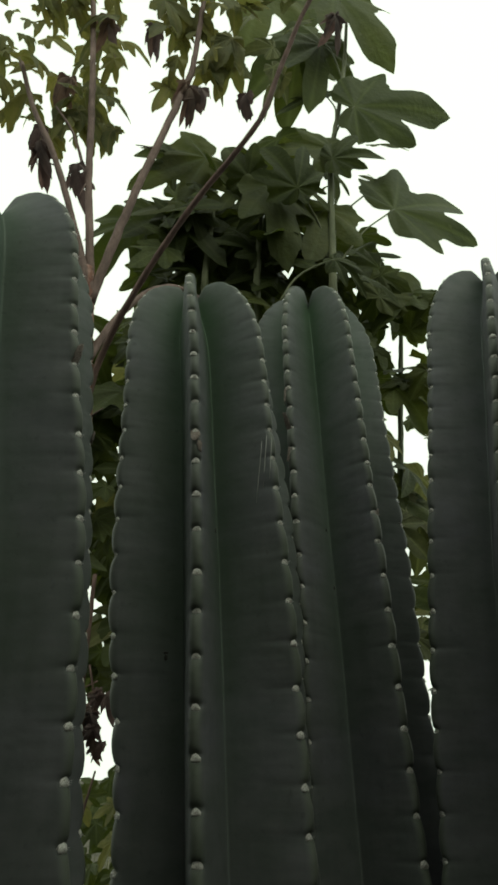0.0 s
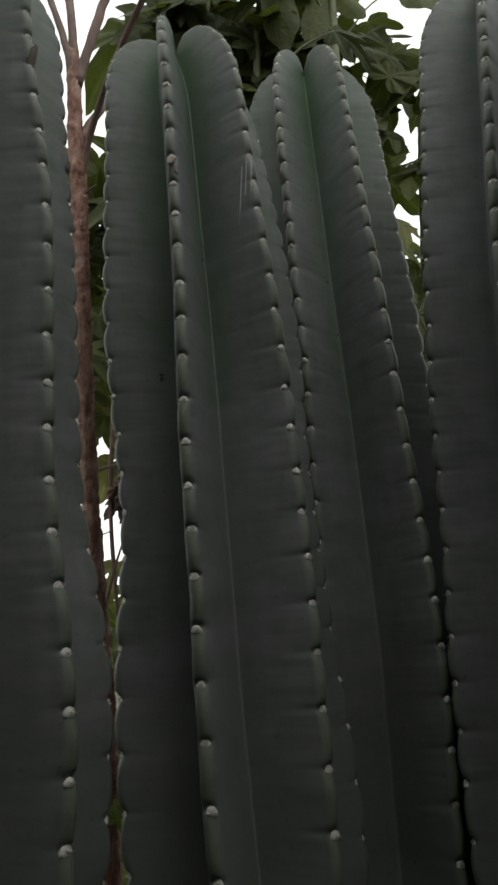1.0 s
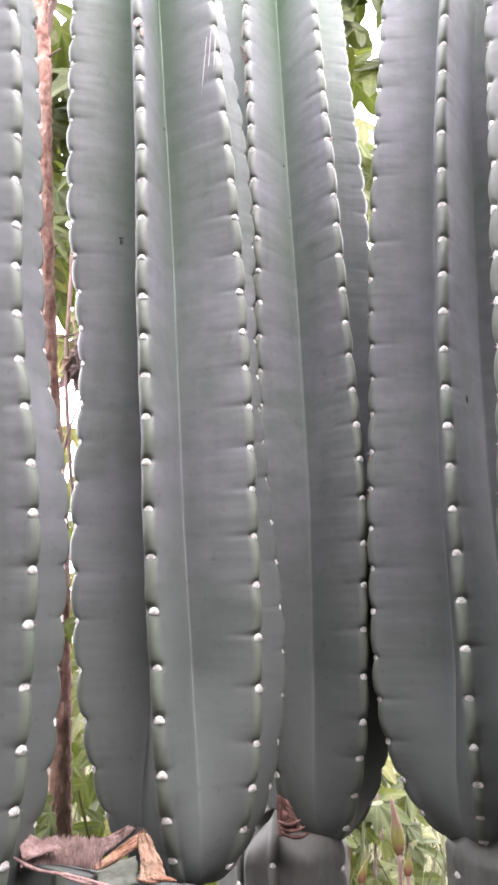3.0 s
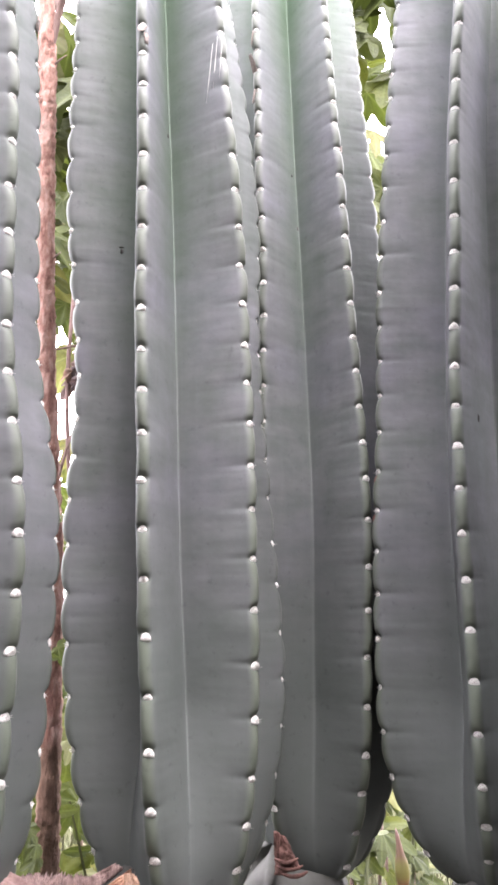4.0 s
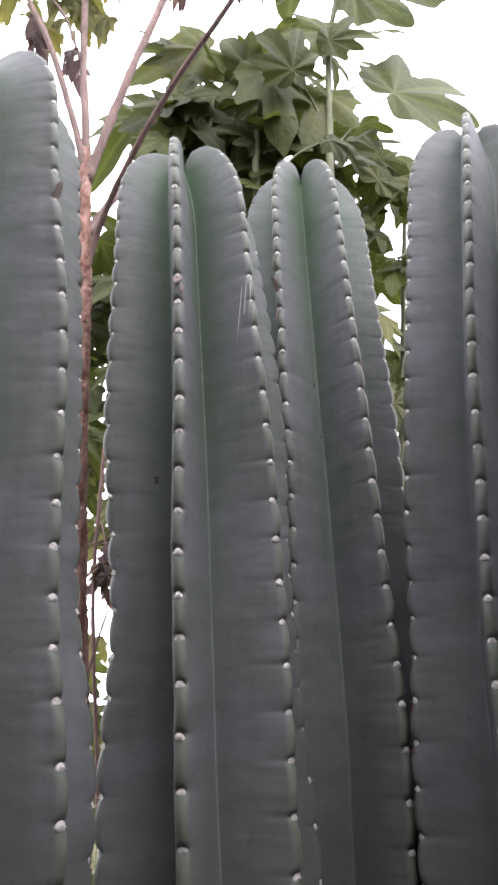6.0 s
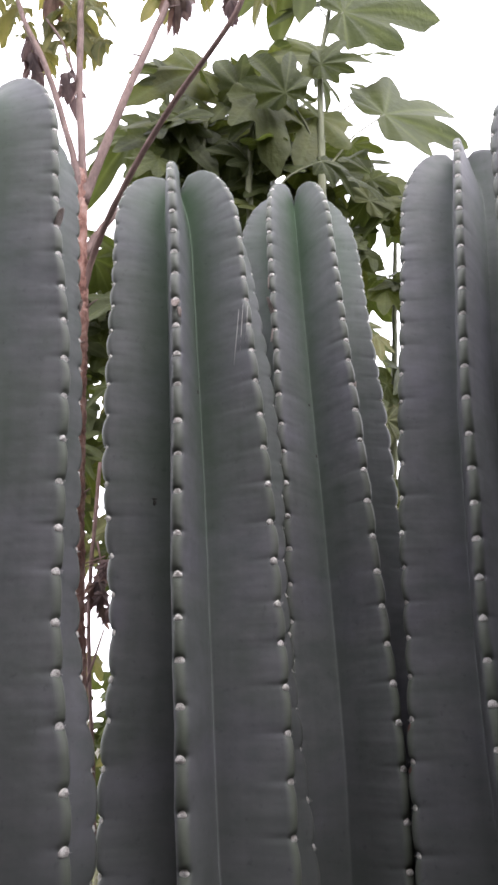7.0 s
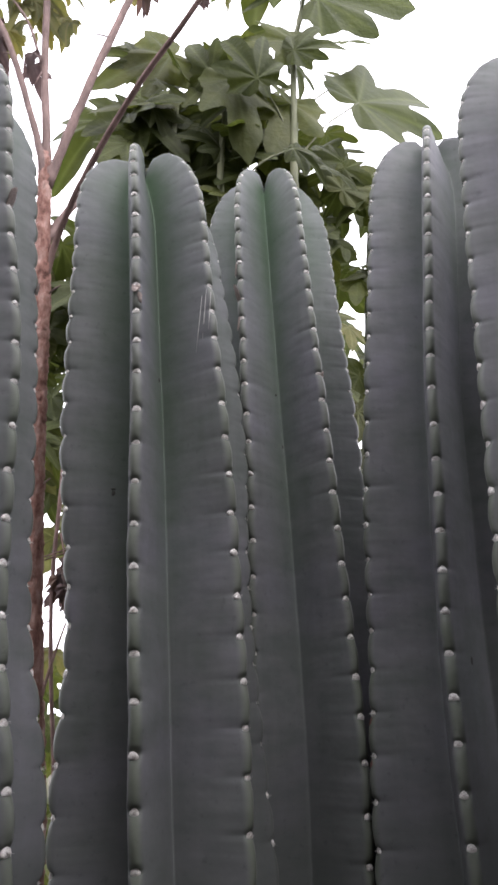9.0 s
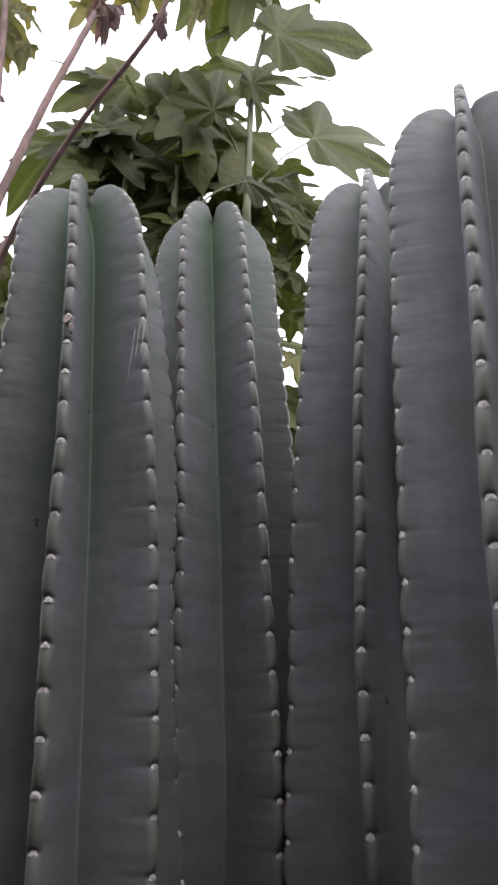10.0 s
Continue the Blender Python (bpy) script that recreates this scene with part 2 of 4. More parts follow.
def tube(name, pts, radii, sides=10, rough=0.0, seed=0, step=0.012):
    """Tapered tube along a smoothed line, in the coordinates of its points."""
    rng = np.random.default_rng(seed)
    p = np.array(pts, float)
    d = np.r_[0, np.cumsum(np.linalg.norm(np.diff(p, axis=0), axis=1))]
    n = max(4, int(d[-1] / step))
    s = np.linspace(0, d[-1], n)
    q = np.stack([np.interp(s, d, p[:, i]) for i in range(3)], 1)
    for _ in range(2):
        q[1:-1] = (q[:-2] + 2 * q[1:-1] + q[2:]) / 4
    rad = np.interp(s, d, radii)
    if rough:
        q[1:-1] += rng.normal(0, rough * 0.35, (n - 2, 3)) * rad[1:-1, None]
    tang = np.gradient(q, axis=0)
    tang /= np.linalg.norm(tang, axis=1)[:, None]
    ref = np.array((0.3, 1.0, 0.1))
    u = np.cross(tang, ref)
    u /= np.linalg.norm(u, axis=1)[:, None]
    v = np.cross(tang, u)
    a = np.linspace(0, 2 * np.pi, sides, endpoint=False)
    rr = rad[:, None] * (1 + rough * rng.normal(0, 0.5, (n, sides)))
    ring = q[:, None, :] + rr[:, :, None] * (np.cos(a)[None, :, None] * u[:, None, :] + np.sin(a)[None, :, None] * v[:, None, :])
    return grid_mesh(name, ring, True, cap0=True, cap1=True)


# ---- ground ----
def ground():
    n = 60
    xs = np.sign(np.linspace(-1, 1, n)) * np.abs(np.linspace(-1, 1, n)) ** 4 * 900
    gx, gy = np.meshgrid(xs, xs + 1.0)
    rng = np.random.default_rng(3)
    gz = rng.normal(0, 0.015, gx.shape) * (np.hypot(gx, gy) < 12)
    me = grid_mesh("ground", np.stack([gx, gy, gz - 0.02], -1))
    me.materials.append(SOIL)
    tagged(new("ground", me), "weedy soil with dry yellowish grass", "ground", kind="structure")


def wall(name, label, at, size):
    """Unseen plain wall, added behind or beside the path to block sky light."""
    bm = bmesh.new()
    bmesh.ops.create_cube(bm, size=1.0, matrix=Matrix.Translation(at) @ Matrix.Diagonal((*size, 1)))
    bmesh.ops.bevel(bm, geom=bm.edges[:], offset=0.01, segments=2, affect="EDGES")
    me = bpy.data.meshes.new(name)
    bm.to_mesh(me)
    bm.free()
    me.materials.append(DARK_WALL)
    tagged(new(name, me), label, "wall", kind="structure")


ground()
# added walls out of view; heights set how much sky reaches the columns
wall("unseen_wall_south", "unseen dark grey wall added to block light", (0.25, -0.95, 1.05), (3.4, 0.2, 2.2))
wall("unseen_wall_west", "low unseen dark grey wall added to block light", (-1.355, 0.3, 0.56), (0.2, 2.69, 1.22))
wall("unseen_wall_east", "unseen dark grey wall added to block light", (0.96, -0.2, 0.76), (0.2, 1.29, 1.62))


# ---- columnar cacti ----
RIBS = 6
STEPS = np.r_[np.linspace(0, 0.36, 5), np.linspace(0.46, 0.93, 6), 0.982, 1.0]
SIDE = len(STEPS)
# spacing of the spine cushions by height
GAP_Z = (0.92, 0.96, 1.02, 1.08, 1.2, 1.3, 1.4, 1.5, 1.56, 1.62, 1.75)
GAP = (0.024, 0.027, 0.031, 0.031, 0.0275, 0.027, 0.0268, 0.021, 0.019, 0.016, 0.013)


def areole_mesh(seed):
    """Felted spine cushion: a small lumpy half-moon with a few stub spines."""
    rng = random.Random(seed)
    bm = bmesh.new()
    bmesh.ops.create_uvsphere(bm, u_segments=10, v_segments=6, radius=1)
    for v in bm.verts:
        v.co *= 1 + rng.uniform(-0.12, 0.12)
        v.co.z *= 0.36 if v.co.z > 0 else 0.8
        v.co.x *= 0.94
        v.co.y = v.co.y * 1.08 - 0.25 if v.co.y > 0 else v.co.y * 0.42 - 0.25
    for _ in range(5):
        a, b = rng.uniform(-1.2, 1.2), rng.uniform(-0.6, 0.9)
        tip = Vector((math.sin(a) * 0.95, b * 0.55, 0.85))
        foot = tip * 0.45
        side = Vector((0.06, 0.0, 0))
        vs = [bm.verts.new(foot + side), bm.verts.new(foot - side), bm.verts.new(foot + Vector((0, 0.06, 0))), bm.verts.new(tip)]
        for f in ((0, 1, 3), (1, 2, 3), (2, 0, 3)):
            bm.faces.new([vs[i] for i in f])
    me = bpy.data.meshes.new("areole")
    bm.to_mesh(me)
    bm.free()
    me.materials.append(FELT)
    for f in me.polygons:
        f.use_smooth = True
    return me


AREOLES = [areole_mesh(i) for i in range(4)]


def column_axis(axis):
    a = np.array(axis, float)

    def at(z):
        return np.stack([np.interp(z, a[:, 0], a[:, 1]), np.interp(z, a[:, 0], a[:, 2])], -1)
    return at


def even(line, reach=28):
    """Round off the corners of a line drawn through few points."""
    window = np.hanning(2 * reach + 3)[1:-1]
    return np.convolve(np.pad(line, reach, mode="reflect", reflect_type="odd"), window / window.sum(), "valid")


SHAPES = {}


def column(name, label, axis, z0, z1, radii, phase, refs, width=0.0046, furrow=0.38, ribs=None, skew=(-4.0,), green=0.85, dome=0.085, foot=0.13, cut=False, seed=0, pitch=1.0, skin=None, group="columns of the cactus hedge"):
    """A ribbed column. axis: (z, x, y) rows; radii: (z, r) rows; phase: (z, degrees of rib 0) rows; refs: height of one cushion on each rib.
    ribs: for single ribs, (z, share of the radius, degrees turned) rows; skew: degrees by which the furrows lie off the middle."""
    rng = np.random.default_rng(seed)
    at = column_axis(axis)
    rz = np.array(radii, float)
    base = at(np.array([z0]))[0]
    ob = thing(name, (base[0], base[1], z0), label, "cactus", group)
    # crest and furrow meridians: radius share and height
    rows = int((z1 - z0) / 0.0016)
    h = np.linspace(0, 1, rows)
    zb = z0 + (z1 - z0) * h
    body = even(np.interp(zb, rz[:, 0], rz[:, 1]))
    kf = np.clip((zb - z0) / foot, 0, 1)
    shrink = np.ones(rows) if cut else np.sqrt(np.clip(1 - (1 - kf) ** 2.4, 0, 1)) * 0.86 + 0.14
    if cut:
        crest_r, crest_z = body, zb
        fur_r, fur_z = body * furrow, zb.copy()
    else:
        kt = np.clip((zb - (z1 - dome)) / dome, 0, 1)
        crest_r = body * shrink * (0.30 + 0.70 * np.sqrt(np.clip(1 - kt ** 2.3, 0, 1)))
        crest_z = zb.copy()
        fur_r = body * (furrow + (0.92 - furrow) * (1 - kf) ** 1.4) * shrink * np.sqrt(np.clip(1 - (kt * 0.985) ** 2.0, 0, 1))
        fur_z = np.where(kt > 0, z1 - dome + (dome - min(0.016, 0.2 * dome)) * kt, zb)
        # close the crown: ribs roll inwards and meet
        extra = 14
        k = np.linspace(0, 1, extra + 1)[1:]
        crest_r = np.r_[crest_r, crest_r[-1] * (1 - k) * (1 + 0.15 * np.sin(np.pi * k))]
        crest_z = np.r_[crest_z, z1 - 0.018 * min(1.0, dome / 0.07) * k ** 1.6]
        fur_r = np.r_[fur_r, fur_r[-1] * (1 - k)]
        fur_z = np.r_[fur_z, fur_z[-1] - 0.004 * k]
    n = len(crest_r)
    # running count of cushions along the crest
    arc = np.r_[0, np.cumsum(np.hypot(np.diff(crest_r), np.diff(crest_z)))]
    gap = np.interp(crest_z, GAP_Z, GAP) * pitch
    count = np.r_[0, np.cumsum(np.diff(arc) / gap[1:])]
    ax = at(crest_z)
    ax = np.stack([even(ax[:, 0]), even(ax[:, 1])], -1)
    pts = np.zeros((n, RIBS * 2 * (SIDE - 1), 3))
    margin, young, seam, aged = (np.zeros(pts.shape[:2]) for _ in range(4))
    col = 0
    cushions = []
    turn = np.array(phase, float)
    turn = even(np.radians(np.interp(crest_z, turn[:, 0], turn[:, 1])))
    angle, reach_out = [], []
    for k in range(RIBS):
        own = np.array((ribs or {}).get(k, [(0.0, 1.0, 0.0)]), float)
        angle.append(turn + k * 2 * np.pi / RIBS + even(np.radians(np.interp(crest_z, own[:, 0], own[:, 2]))))
        reach_out.append(even(np.interp(crest_z, own[:, 0], own[:, 1])))
    mean_r = crest_r
    for k in range(RIBS):
        a = angle[k]
        crest_r = mean_r * reach_out[k]
        before = (a - angle[k - 1] + (2 * np.pi if k == 0 else 0)) / 2 - math.radians(skew[(k - 1) % len(skew)])
        after = (angle[(k + 1) % RIBS] - a + (2 * np.pi if k == RIBS - 1 else 0)) / 2 + math.radians(skew[k % len(skew)])
        ref = refs[k % len(refs)]
        c0 = np.interp(ref, crest_z[:rows], count[:rows])
        # slight unevenness from cushion to cushion
        jit = rng.normal(0, 0.03, 200)
        ph = count - c0
        ph = ph + np.interp(ph, np.arange(-100, 100), jit)
        fr = ph - np.floor(ph)
        # lobes between cushions, a sharp notch just above each cushion
        lobe = np.sin(np.pi * np.clip(fr, 0, 1)) ** 0.6 - 0.72
        notch = np.exp(-((fr - 0.06) / 0.045) ** 2)
        amp = np.interp(crest_r / body.max(), (0.3, 0.6, 1), (0.35, 0.8, 1.0))
        if not cut:
            amp = amp * np.interp(crest_z, (z1 - 0.34, z1 - 0.12, z1), (1.0, 0.85, 0.6))
        bulge = amp * (0.0040 * lobe - 0.0024 * notch)
        uneven = np.interp(ph, np.arange(-100, 100), rng.uniform(0.0, 1.3, 200))
        crease = -(0.00050 * np.exp(-((fr - 0.04) / 0.05) ** 2) + 0.00050 * np.exp(-((fr - 0.03) / 0.028) ** 2)) * amp * uneven
        puff = 0.0005 * (np.sin(np.pi * fr) ** 0.8 - 0.6) * amp
        reach = rng.uniform(0.40, 0.65)
        wob = np.convolve(rng.normal(0, 1, n + 60), np.ones(61) / 61, "valid") * 0.006
        nodes = np.arange(math.ceil(ph.min()), math.floor(ph.max()) + 1)
        cushions.append((a, np.interp(nodes, ph, np.arange(n)), bulge, crest_r))
        for side in (-1, 1):
            order = range(SIDE - 1, 0, -1) if side < 0 else range(0, SIDE - 1)
            for j in order:
                s = float(STEPS[j])
                near = 1 - s
                sec_r = np.zeros(n)
                sec_t = np.zeros(n)
                w = width * np.interp(crest_r / body.max(), (0, 0.25, 0.8, 1), (0.5, 0.8, 0.97, 1)) * np.interp(crest_z, (z1 - 0.32, z1 - 0.06), (1.0, 0.86))
                half = before if side < 0 else after
                vx, vy = fur_r * np.cos(half), fur_r * np.sin(half)
                lim = 0.36
                ce = np.cos(np.pi / 2 * 0.92)
                se = np.sin(np.pi / 2 * 0.92)
                if s < lim:
                    b = s / lim * np.pi / 2 * 0.92
                    sec_r = crest_r - w * 0.95 * (1 - np.cos(b))
                    sec_t = w * np.sin(b)
                    blend = np.ones(n)
                else:
                    t = (s - lim) / (1 - lim)
                    x0, y0 = crest_r - w * 0.95 * (1 - ce), w * se
                    e = t ** 1.1
                    bow = 0.018 * crest_r * np.sin(np.pi * t) * (1 - 1.2 * t)
                    sec_r = x0 + (vx - x0) * e + bow * 0.5
                    sec_t = np.minimum(y0, crest_r * 0.5) + (vy - np.minimum(y0, crest_r * 0.5)) * e + bow * 0.85
                    blend = np.full(n, (1 - t))
                z = fur_z + (crest_z - fur_z) * (blend if s >= lim else 1.0)
                fade = max(0.0, 1 - s / reach)
                sec_r = sec_r + bulge * np.clip(1 - s / 0.5, 0, 1) ** 1.3
                tt = side * (sec_t + (puff + crease) * min(1.0, s * 5) * fade ** 0.7) + wob * near * np.clip(crest_r / body.max(), 0, 1)
                pts[:, col, 0] = ax[:, 0] + sec_r * np.cos(a) - tt * np.sin(a) - base[0]
                pts[:, col, 1] = ax[:, 1] + sec_r * np.sin(a) + tt * np.cos(a) - base[1]
                pts[:, col, 2] = z - z0
                margin[:, col] = np.clip((near - 0.70) / 0.2, 0, 1) * 0.5
                top = np.clip((crest_z - (z1 - 0.44)) / 0.42, 0, 1) ** 1.5
                young[:, col] = top * np.clip(0.10 + 0.90 * (1 - near) ** 2.6, 0, 1) * (green if z1 > 1.2 else 0.0)
                young[:, col] += 0.30 * green * np.clip((crest_z - 1.12) / 0.2, 0, 1) * (1 - near) ** 3 * (1 - top) * (z1 > 1.2)
                aged[:, col] = (0.5 - 0.5 * np.cos(np.pi * np.clip((1.26 - crest_z) / 0.30, 0, 1))) * 0.8
                seam[:, col] = 0.14 if j == SIDE - 1 else (0.10 if j == SIDE - 2 else 0.0)
                col += 1
    me = grid_mesh("body", pts, True, {"margin": margin, "young": young, "seam": seam, "old": aged}, cap0=True, cap1=True)
    part("body", me, skin or SKIN, ob)
    SHAPES[seed] = (ob, pts, crest_z)
    for turned, rows_at, bulge, crest_r in cushions:
        for r in rows_at:
            i = int(round(float(r)))
            if i < 8 or i > n - 24:
                continue
            a = float(turned[i])
            rad = crest_r[i] + min(0.0, bulge[i]) + 0.0004
            tang = np.array((crest_r[min(i + 3, n - 1)] - crest_r[max(i - 3, 0)], crest_z[min(i + 3, n - 1)] - crest_z[max(i - 3, 0)]))
            tang /= np.linalg.norm(tang)
            out = Vector((math.cos(a) * tang[1], math.sin(a) * tang[1], -tang[0]))
            up = Vector((math.cos(a) * tang[0], math.sin(a) * tang[0], tang[1]))
            out = (out - up * 0.10).normalized()
            x = up.cross(out).normalized()
            y = out.cross(x)
            size = float(np.interp(crest_z[i], (z1 - 0.35, z1 - 0.05), (0.0034, 0.0027))) * rng.uniform(0.88, 1.1)
            m = Matrix((x, y, out)).transposed().to_4x4()
            m.translation = Vector((ax[i, 0] + rad * math.cos(a) - base[0], ax[i, 1] + rad * math.sin(a) - base[1], crest_z[i] - z0))
            part("areole", AREOLES[int(rng.integers(0, 4))], None, ob, "", m @ Matrix.Diagonal((size, size, size, 1)))
    return ob


column("cactus", "tall grey-green ribbed cactus column growing from a cut stump",
       [(0.9, 0.034, 0.064), (0.99, 0.031, 0.066), (1.04, 0.0295, 0.069), (1.13, 0.0235, 0.071), (1.26, 0.018, 0.070), (1.38, 0.013, 0.0705), (1.53, 0.0045, 0.064), (1.58, 0.001, 0.063), (1.66, -0.010, 0.062)], 0.906, 1.641,
       [(0.9, 0.066), (0.99, 0.0675), (1.04, 0.0700), (1.13, 0.0715), (1.26, 0.0695), (1.38, 0.071), (1.42, 0.069), (1.53, 0.064), (1.66, 0.062)],
       [(0.9, -164), (0.99, -163.5), (1.13, -163.5), (1.27, -163.4), (1.4, -160.5), (1.53, -159.5)], (1.375, 1.381, 1.393, 1.38, 1.385, 1.37), seed=1, skew=(-7.0,),
       ribs={0: [(0.98, 1.0, 0), (1.02, 1.035, 0), (1.07, 1.05, 0), (1.12, 1.03, 0), (1.17, 1.0, 0), (1.20, 0.955, 0), (1.235, 0.935, 0), (1.26, 0.95, 0), (1.30, 0.985, 0), (1.34, 1.02, 0), (1.37, 1.045, 0), (1.47, 1.045, 0), (1.6, 1.0, 0)],
             3: [(0.97, 1.0, 0), (1.02, 1.05, 0), (1.09, 1.06, 0), (1.14, 1.02, 0), (1.20, 0.985, 0), (1.28, 0.985, 0), (1.32, 1.0, 0), (1.36, 1.05, 0), (1.46, 1.07, 0), (1.53, 1.02, 0), (1.6, 0.97, 0)],
             2: [(0.95, 0.90, 0), (1.03, 0.93, -1), (1.09, 1.0, -2), (1.2, 1.02, 1), (1.3, 1.0, 0), (1.38, 1.02, -6), (1.45, 1.02, -8), (1.6, 1.0, -6)]})
column("cactus", "slender grey-green cactus column set back between two wider ones",
       [(0.9, 0.134, 0.165), (1.02, 0.134, 0.158), (1.15, 0.1350, 0.155), (1.25, 0.1325, 0.161), (1.35, 0.1284, 0.162), (1.44, 0.1245, 0.163), (1.61, 0.119, 0.163), (1.75, 0.115, 0.164)], 0.892, 1.721,
       [(0.9, 0.058), (1.0, 0.061), (1.15, 0.069), (1.44, 0.0685), (1.5, 0.066), (1.61, 0.063), (1.72, 0.060)],
       [(0.9, -186.4), (1.7, -186.4)], (1.375, 1.37, 1.38, 1.39, 1.385, 1.37), seed=2, pitch=1.055,
       ribs={1: [(0.9, 1.0, -12), (1.1, 1.0, -12), (1.25, 1.0, -6), (1.36, 1.0, 0)], 2: [(0.95, 1.0, 0), (1.0, 1.035, 0), (1.18, 1.035, 0), (1.3, 1.0, 0)], 3: [(1.35, 1.0, 0), (1.44, 1.03, 0), (1.6, 1.02, 0)]})
column("cactus", "pale blue-grey cactus column leaning a little, partly behind another",
       [(0.9, 0.2415, 0.103), (0.984, 0.2405, 0.100), (1.06, 0.2380, 0.096), (1.15, 0.2325, 0.087), (1.25, 0.234, 0.084), (1.39, 0.2360, 0.067), (1.43, 0.2370, 0.062), (1.55, 0.2478, 0.055), (1.7, 0.261, 0.052)], 0.905, 1.677,
       [(0.9, 0.069), (1.0, 0.0765), (1.05, 0.0755), (1.13, 0.071), (1.26, 0.066), (1.39, 0.060), (1.43, 0.058), (1.55, 0.057), (1.7, 0.056)],
       [(0.9, -173.5), (1.7, -173.5)], (1.37, 1.378, 1.39, 1.38, 1.385, 1.37), seed=3, pitch=0.985, green=0.3, furrow=0.36, skew=(9.0, 32.0, 0.0, 0.0, 0.0, 0.0),
       ribs={0: [(0.95, 1.0, 0), (1.0, 1.01, 0), (1.13, 1.01, 0), (1.23, 0.975, 0), (1.31, 1.04, 0), (1.6, 1.05, 0)], 2: [(0.9, 1.0, 24), (1.7, 1.0, 24)]})
column("cactus", "broad grey-green cactus column with a thorn scar near its tip",
       [(0.9, -0.1118, -0.006), (1.007, -0.1068, -0.0120), (1.123, -0.1045, -0.0215), (1.162, -0.1075, -0.0245), (1.228, -0.1200, -0.0275), (1.386, -0.1263, -0.0355), (1.488, -0.1378, -0.038), (1.67, -0.1518, -0.042)], 0.885, 1.626,
       [(0.9, 0.065), (1.1, 0.0695), (1.3, 0.0695), (1.45, 0.0715), (1.56, 0.071), (1.66, 0.070)],
       [(0.9, -91), (1.12, -92), (1.17, -92), (1.23, -89), (1.386, -87.5), (1.488, -92), (1.6, -93)], (1.375, 1.388, 1.39, 1.38, 1.385, 1.37), seed=4, pitch=0.955, dome=0.07, furrow=0.52, green=0.6,
       ribs={2: [(0.95, 1.0, 0), (1.0, 1.03, 0), (1.2, 1.03, 0), (1.3, 1.0, 0)]})
column("cactus", "tall violet-grey cactus column standing in front of the row",
       [(0.9, 0.268, -0.036), (1.10, 0.270, -0.036), (1.19, 0.273, -0.048), (1.29, 0.2705, -0.062), (1.41, 0.2775, -0.066), (1.55, 0.287, -0.066), (1.75, 0.300, -0.066)], 0.90, 1.648,
       [(0.9, 0.060), (1.19, 0.0635), (1.29, 0.062), (1.41, 0.0635), (1.55, 0.063), (1.7, 0.059)],
       [(0.9, -239), (1.7, -239)], (1.375, 1.383, 1.39, 1.38, 1.385, 1.37), seed=5, green=0.2, furrow=0.44, skew=(-4.0, 20.0, -4.0, -4.0, -4.0, -4.0))


# ---- old stumps that the columns grow from ----
def fibre_band(ob, x0, x1, front, z0, tops, seed, label):
    """Dried, fibrous inner wall of a cut stump: a curved curtain of upright strands with a ragged top."""
    g = np.random.default_rng(seed)
    cols, rows = 420, 14
    u = np.linspace(0, 1, cols)
    strand = np.abs(np.sin(u * 150 + 3.0 * np.sin(u * 17))) ** 0.7 + 0.5 * np.convolve(g.normal(0, 1, cols + 2), np.ones(3) / 3, "valid")
    top = np.interp(u, np.linspace(0, 1, len(tops)), tops) + 0.0016 * np.convolve(g.normal(0, 1, cols + 4), np.ones(5) / 5, "valid")
    z0 = np.interp(u, np.linspace(0, 1, len(z0)), z0)[None, :]
    x = x0 + (x1 - x0) * u
    y = front + 0.016 * np.sin(np.pi * u) ** 0.8
    v = np.linspace(0, 1, rows)
    face = np.stack([np.broadcast_to(x, (rows, cols)), y[None, :] - 0.0014 * strand[None, :] + 0.010 * v[:, None] ** 2, z0 + (top[None, :] - z0) * v[:, None]], -1)
    behind = face[::-1] + np.array((0.0, 0.006, 0.0))
    o = np.array(ob.location)
    part("dried_fibre", grid_mesh("dried_fibre", np.concatenate([face, behind]) - o), DRY_TISSUE, ob, label)


def strip(ob, name, pts, radii, mat, seed, label):
    o = ob.location
    part(name, tube(name, [(p[0] - o.x, p[1] - o.y, p[2] - o.z) for p in pts], radii, 9, 0.25, seed, 0.003), mat, ob, label)


